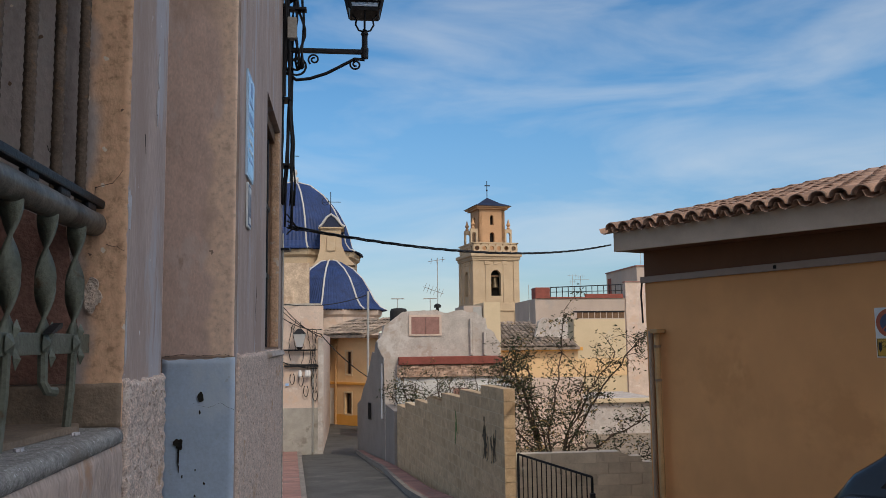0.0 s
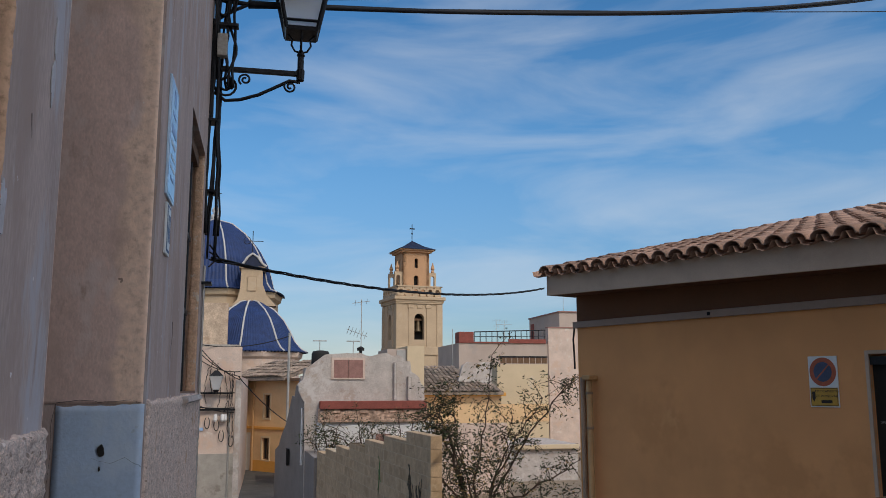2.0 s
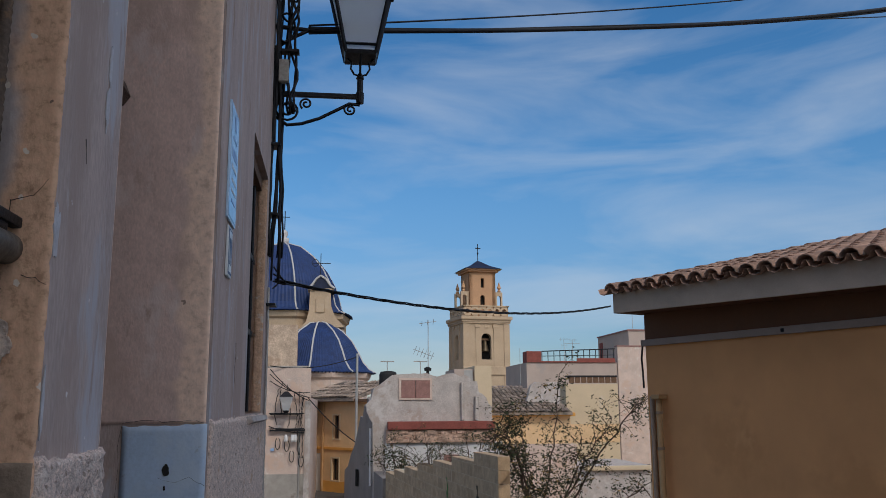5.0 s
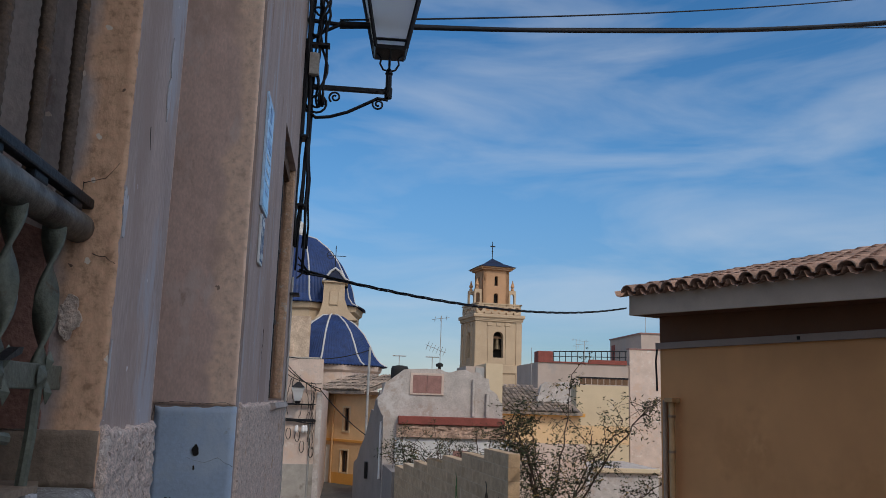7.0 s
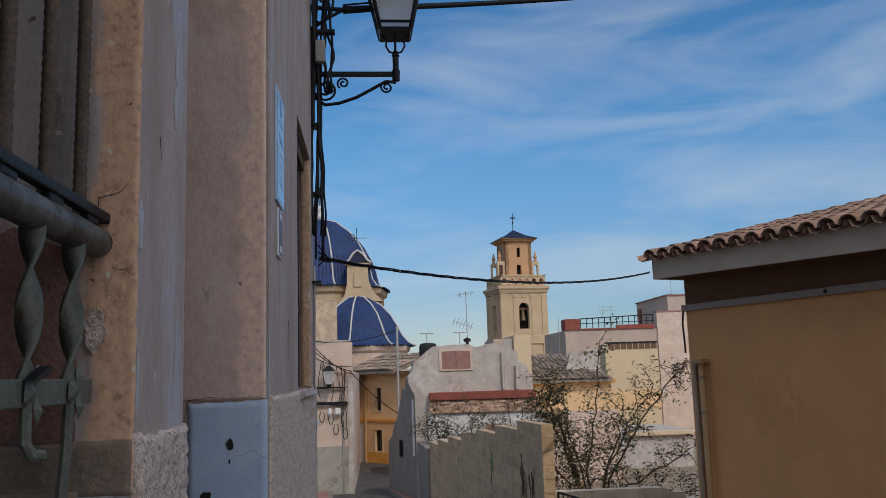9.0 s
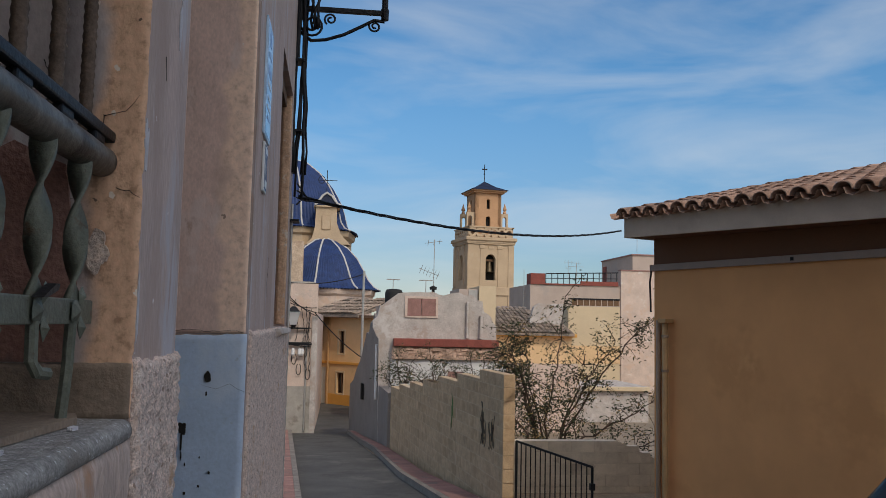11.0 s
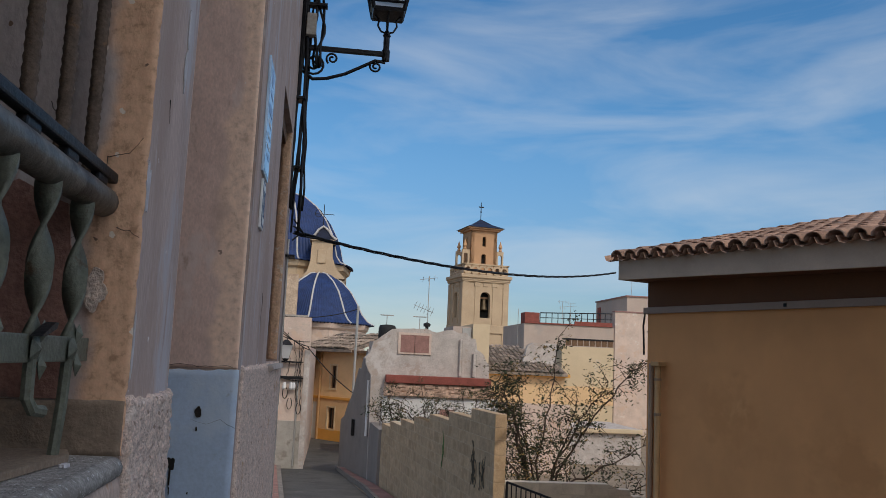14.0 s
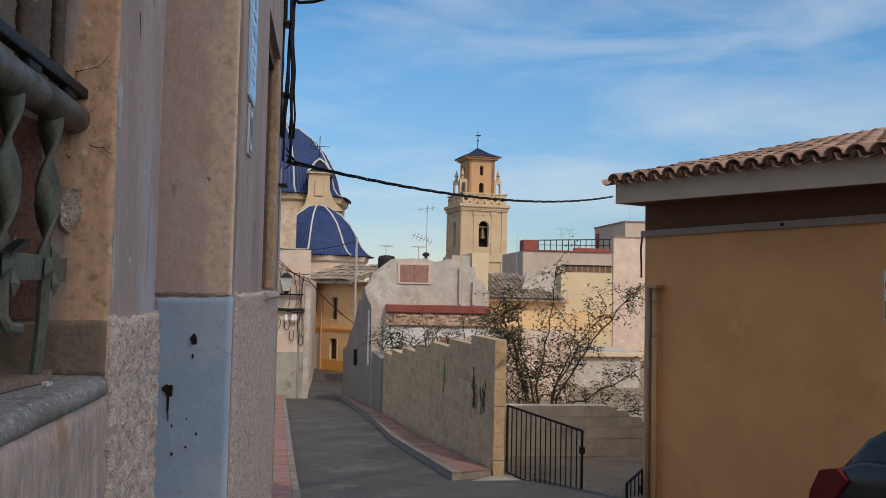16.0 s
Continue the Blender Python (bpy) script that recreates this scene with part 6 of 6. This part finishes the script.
for u, v, w, h, s in ((-1.302, 1.825, 0.011, 0.036, 1), (-1.298, 1.905, 0.007, 0.034, 2), (-1.500, 1.595, 0.012, 0.040, 3), (-1.502, 1.375, 0.005, 0.045, 4)):
    part("bare_patch", prism(blotch(u, v, w, h, s), 0.0008, 0.0022, "x"), "bare_patch", house, "bare grey plaster where paint flaked off")
for u, v, w, h, s in ((-0.115, 1.185, 0.010, 0.016, 6), (-0.118, 1.135, 0.003, 0.008, 7), (-0.185, 1.03, 0.016, 0.020, 8), (-0.186, 0.995, 0.003, 0.04, 9), (-0.184, 0.95, 0.0018, 0.014, 14), (-0.13, 0.945, 0.003, 0.004, 15), (-0.172, 0.925, 0.0025, 0.006, 16), (-0.10, 0.90, 0.004, 0.005, 10), (-0.13, 0.86, 0.004, 0.004, 12), (-0.17, 0.84, 0.004, 0.006, 13)):
    part("damp_spot", prism(blotch(u, v, w, h, s), -0.0085, -0.0058, "y"), "dark", house, "dark hole in the blue paint")


def crack(pts, name, where, r=0.0006):
    line = []
    for k, (p, q) in enumerate(zip(pts, pts[1:])):
        for f in (0, 0.2, 0.4, 0.6, 0.8):
            w = Vector(p).lerp(Vector(q), f)
            o = 0.0035 * noise.noise((w.x * 90, w.y * 90 + k, w.z * 90))
            line.append(w + Vector((o if abs(w.y) > 0.1 and w.x < 0 else 0.0, 0, o)))
    line.append(Vector(pts[-1]))
    part(name, tube(line, r, 4, tip=r * 0.4), "dark", where)


for pts in ([(-0.052, -1.5215, 1.628), (-0.036, -1.5225, 1.632), (-0.022, -1.5225, 1.635), (-0.012, -1.522, 1.648), (-0.003, -1.520, 1.662)],
            [(-0.050, -1.5215, 1.628), (-0.047, -1.5215, 1.612), (-0.042, -1.5215, 1.605)],
            [(-0.030, -1.5225, 1.532), (-0.012, -1.5225, 1.529), (0.001, -1.520, 1.520)],
            [(-0.13, -1.521, 1.70), (-0.12, -1.521, 1.68), (-0.115, -1.521, 1.65), (-0.09, -1.521, 1.63)],
            [(-0.12, -1.521, 1.50), (-0.10, -1.521, 1.515), (-0.08, -1.521, 1.518)],
            [(0.001, -1.40, 1.75), (0.001, -1.395, 1.73), (0.001, -1.39, 1.715)],
            [(0.001, 0.62, 1.60), (0.001, 0.64, 1.56), (0.001, 0.60, 1.50), (0.001, 0.63, 1.45)]):
    crack(pts, "crack", house)
part("plaster_patch", prism(blotch(-0.050, 1.448, 0.016, 0.026, 17, 36), -1.5245, -1.519, "y"), "lime_lump", win, "pale lump of old lime plaster")
crack([(-0.245, -0.007, 1.318), (-0.255, -0.005, 1.26), (-0.25, -0.005, 1.2), (-0.258, -0.005, 1.05), (-0.25, -0.005, 0.9)], "crack", house, 0.0006)
crack([(-0.005, -0.005, 1.14), (-0.05, -0.005, 1.165), (-0.09, -0.005, 1.15), (-0.14, -0.005, 1.165)], "crack", house, 0.0005)
crack([(-0.245, -0.006, 1.322), (-0.18, -0.008, 1.330), (-0.12, -0.008, 1.322), (-0.05, -0.008, 1.328), (-0.004, -0.008, 1.32)], "crack", house, 0.0008)
for x, y in ((-0.032, -1.645), (-0.045, -1.83)):
    part("plaster_flake", prism(blotch(x, y, 0.006, 0.011, 5 + round(y * 10)), 1.2325, 1.2365, "z"), "bare_patch", win, "fallen white plaster flake")

# ---- graffiti ----
def on_block_wall(s, z, d=0.004):
    p = WA + wdir * s - wnor * d
    return (p.x, p.y, z)


gr = random.Random(3)
for s0, z0, n, m in ((1.0, 0.02, 11, "graffiti"), (0.55, -0.02, 8, "graffiti"), (2.9, 0.0, 5, "graffiti_green")):
    for i in range(n):
        s, z = s0 + gr.uniform(-0.12, 0.12), z0 + gr.uniform(-0.12, 0.2)
        w, h = gr.uniform(0.03, 0.07), gr.uniform(0.10, 0.2)
        part("graffiti_stroke", tube([on_block_wall(s + w * math.sin(t * 1.3 + i), z - 0.15 + h * math.cos(t)) for t in (gr.uniform(2.5, 5.0) * q / 9 for q in range(10))], 0.0045, 4), m, bwall)

# ---- pieces: pavement tiles and kerb stones ----
def lay(parent, inner, outer, step, kerb_w, tile_m):
    total = [0.0]
    for a, b in zip(outer, outer[1:]):
        total.append(total[-1] + math.dist(a, b))

    def at(line, s):
        for i in range(len(total) - 1):
            if s <= total[i + 1] + 1e-9:
                f = (s - total[i]) / (total[i + 1] - total[i])
                return Vector(line[i]).lerp(Vector(line[i + 1]), f)
        return Vector(line[-1])
    s = 0.0
    while s + step < total[-1]:
        e = s + step - 0.008
        i0, i1, o0, o1 = at(inner, s), at(inner, e), at(outer, s), at(outer, e)
        k0, k1 = o0.lerp(i0, kerb_w), o1.lerp(i1, kerb_w)
        for name, quad, m in (("paving_tile", (i0, i1, k1, k0), tile_m), ("kerb_stone", (k0.lerp(o0, 0.05), k1.lerp(o1, 0.05), o1, o0), "kerb")):
            own = bmesh.new()
            lo = [own.verts.new((p.x, p.y, ground_z(p.y) + 0.09)) for p in quad]
            hi = [own.verts.new((p.x, p.y, ground_z(p.y) + 0.112)) for p in quad]
            own.faces.new(hi)
            for j in range(4):
                own.faces.new((lo[j], lo[(j + 1) % 4], hi[(j + 1) % 4], hi[j]))
            part(name, own, m, parent, local=True)
        s += step


lay(pave_left, [(-0.02, 2.15), (-0.35, 7), (-1.5, 24)], [(0.32, 2.15), (0.03, 7), (-0.94, 24)], 0.33, 0.22, "red_paving")
lay(pave_right, [(2.55, 8.82), (1.95, 13), (1.62, 18.2), (0.92, 24)], [(1.98, 8.55), (1.5, 13), (1.28, 18.2), (0.75, 24)], 0.33, 0.22, "red_paving")

# ---- ruin: stones of the exposed band, plaster flakes ----
rs = random.Random(77)


def rough_stone(x0, x1, y0, y1, z0, z1):
    own = box(x0, x1, y0, y1, z0, z1, bevel=0.018)
    for v in own.verts:
        v.co += Vector((rs.gauss(0, 0.008), rs.gauss(0, 0.010), rs.gauss(0, 0.008)))
    return own


for row, (z0, z1) in enumerate(((0.39, 0.49), (0.50, 0.60), (0.61, 0.71))):
    x = 1.86 + 0.07 * row
    while x < 4.6:
        w = rs.uniform(0.10, 0.30)
        if rs.random() < 0.78:
            out_ = rs.uniform(0.20, 0.28)
            part("stone", rough_stone(x, x + w - 0.02, RY - out_, RY - 0.05, z0 + rs.uniform(-0.01, 0.01), z1 - rs.uniform(0, 0.025)), "rubble", ruin)
        x += w


# upright ridge where a cross wall broke away
part("broken_rib", rough_stone(3.84, 3.92, RY - 0.09, RY - 0.002, 0.95, 1.95), "white_wall", ruin)
part("broken_rib", rough_stone(4.22, 4.32, RY - 0.12, RY - 0.002, 0.95, 1.58), "white_wall", ruin)


# ---- pieces: blocks of the street wall ----
COURSE, LONG = 0.183, 0.385


def block_mesh(length, height, material="block"):
    own = box(0, length - 0.004, 0, 0.164, 0, height - 0.006, bevel=0.003)
    me = bpy.data.meshes.new("block")
    bmesh.ops.recalc_face_normals(own, faces=own.faces)
    own.to_mesh(me)
    own.free()
    me.materials.append(M[material])
    return me


BLOCKS = {}
wturn = math.atan2(wdir.y, wdir.x)
inv = bwall.matrix_basis.inverted()
for c in range(13):
    z0 = 0.69 - COURSE * (c + 1)
    s = -LONG / 2 if c % 2 else 0.0
    while s < WL - 0.02:
        a, b = max(0.0, s), min(WL, s + LONG)
        s += LONG
        cuts = [a] + [t for t in STEPS if a + 0.03 < t < b - 0.03] + [b]
        for a2, b2 in zip(cuts, cuts[1:]):
            top = min(z0 + COURSE, wall_top((a2 + b2) / 2))
            mid = WA + wdir * ((a2 + b2) / 2)
            if b2 - a2 < 0.05 or top - z0 < 0.03 or top < ground_z(mid.y) - 0.02:
                continue
            key = (round(b2 - a2, 2), round(top - z0, 2))
            if key not in BLOCKS:
                BLOCKS[key] = block_mesh(*key)
            ob = new("block", BLOCKS[key])
            ob.parent = bwall
            p = WA + wdir * a2 + wnor * 0.17
            ob.matrix_basis = inv @ Matrix.Translation((p.x, p.y, z0)) @ Matrix.Rotation(wturn, 4, "Z")

# ---- pieces: blocks of the lot wall ----
def lot_top(x):
    return -0.50 if x < 4.93 else (-0.50 - 0.43 * (x - 4.93) if x < 5.9 else -0.92)


LOT_BLOCKS = {}
inv = lot.matrix_basis.inverted()
for c in range(9):
    z0 = -0.50 - COURSE * (c + 1)
    x = 3.0 - (LONG / 2 if c % 2 else 0.0)
    while x < 6.4:
        a, b = max(3.0, x), x + LONG
        x += LONG
        top = min(z0 + COURSE, lot_top((a + b) / 2))
        if top - z0 < 0.03 or b - a < 0.05:
            continue
        key = (round(b - a, 2), round(top - z0, 2))
        if key not in LOT_BLOCKS:
            LOT_BLOCKS[key] = block_mesh(*key, "lot_block")
        ob = new("block", LOT_BLOCKS[key])
        ob.parent = lot
        ob.matrix_basis = inv @ Matrix.Translation((a, 10.99, z0))

# ---- pieces: roof tiles of the garage ----
def tile_verts(r0, r1, length, thick, n=6):
    vs, fs = [], []
    for y, r in ((0.0, r0), (length, r1)):
        for rr in (r, r - thick):
            for k in range(n + 1):
                a = math.pi * k / n
                vs.append((rr * math.cos(a), y, rr * 0.82 * math.sin(a)))
    m = n + 1
    for k in range(n):
        fs.append((k, k + 1, 2 * m + k + 1, 2 * m + k))
        fs.append((m + k, 3 * m + k, 3 * m + k + 1, m + k + 1))
        fs.append((k, m + k, m + k + 1, k + 1))
    return vs, fs


TV, TF = tile_verts(0.103, 0.086, 0.46, 0.014)
tile_me = bpy.data.meshes.new("roof_tile")
tile_me.from_pydata(TV, [], TF)
for pl in tile_me.polygons:
    pl.use_smooth = True
tile_me.materials.append(M["tile"])
PITCH, EXPO, SLOPE = 0.222, 0.37, math.atan(0.222)
rest_v, rest_f = [], []
rt = random.Random(21)
for i in range(50):
    for j in range(22):
        y = -0.04 - PITCH * i
        run = -0.545 + EXPO * math.cos(SLOPE) * j
        z = 2.665 + (run + 0.44) * 0.222 + EAVE_FALL * y + 0.034
        m = (Matrix.Translation((run, y + rt.gauss(0, 0.004), z + rt.gauss(0, 0.003))) @ Matrix.Rotation(-SLOPE + 0.035, 4, "Y")
             @ Matrix.Rotation(-math.pi / 2 + rt.gauss(0, 0.015), 4, "Z"))
        if i < 24 and j < 12:
            ob = new("roof_tile", tile_me)
            ob.parent = gar
            ob.matrix_basis = m
        else:
            k = len(rest_v)
            rest_v += [tuple(m @ Vector(v)) for v in TV]
            rest_f += [tuple(k + q for q in f) for f in TF]
rest_me = bpy.data.meshes.new("far_roof_tiles")
rest_me.from_pydata(rest_v, [], rest_f)
rest_me.materials.append(M["tile_far"])
rest = new("far_roof_tiles", rest_me)
rest.parent = gar
tagged(rest, kind="stuff")
# channel tiles between the rows
own = bmesh.new()
for i in range(51):
    y = -0.04 - PITCH * (i - 0.5)
    for j in range(22):
        r0 = -0.560 + EXPO * math.cos(SLOPE) * j
        r1 = r0 + 0.46 * math.cos(SLOPE)
        rows = []
        for run, lift in ((r0, 0.012), (r1, 0.0)):
            z = 2.665 + (run + 0.44) * 0.222 + EAVE_FALL * y + 0.055 + lift
            rows.append([own.verts.new((run, y + 0.092 * math.cos(a), z - 0.082 * math.sin(a))) for a in (math.pi * k / 4 for k in range(5))])
        for k in range(4):
            own.faces.new((rows[0][k], rows[0][k + 1], rows[1][k + 1], rows[1][k]))
tagged(part("channel_tiles", own, "tile_far", gar, "concave clay channel tiles", local=True), kind="stuff")
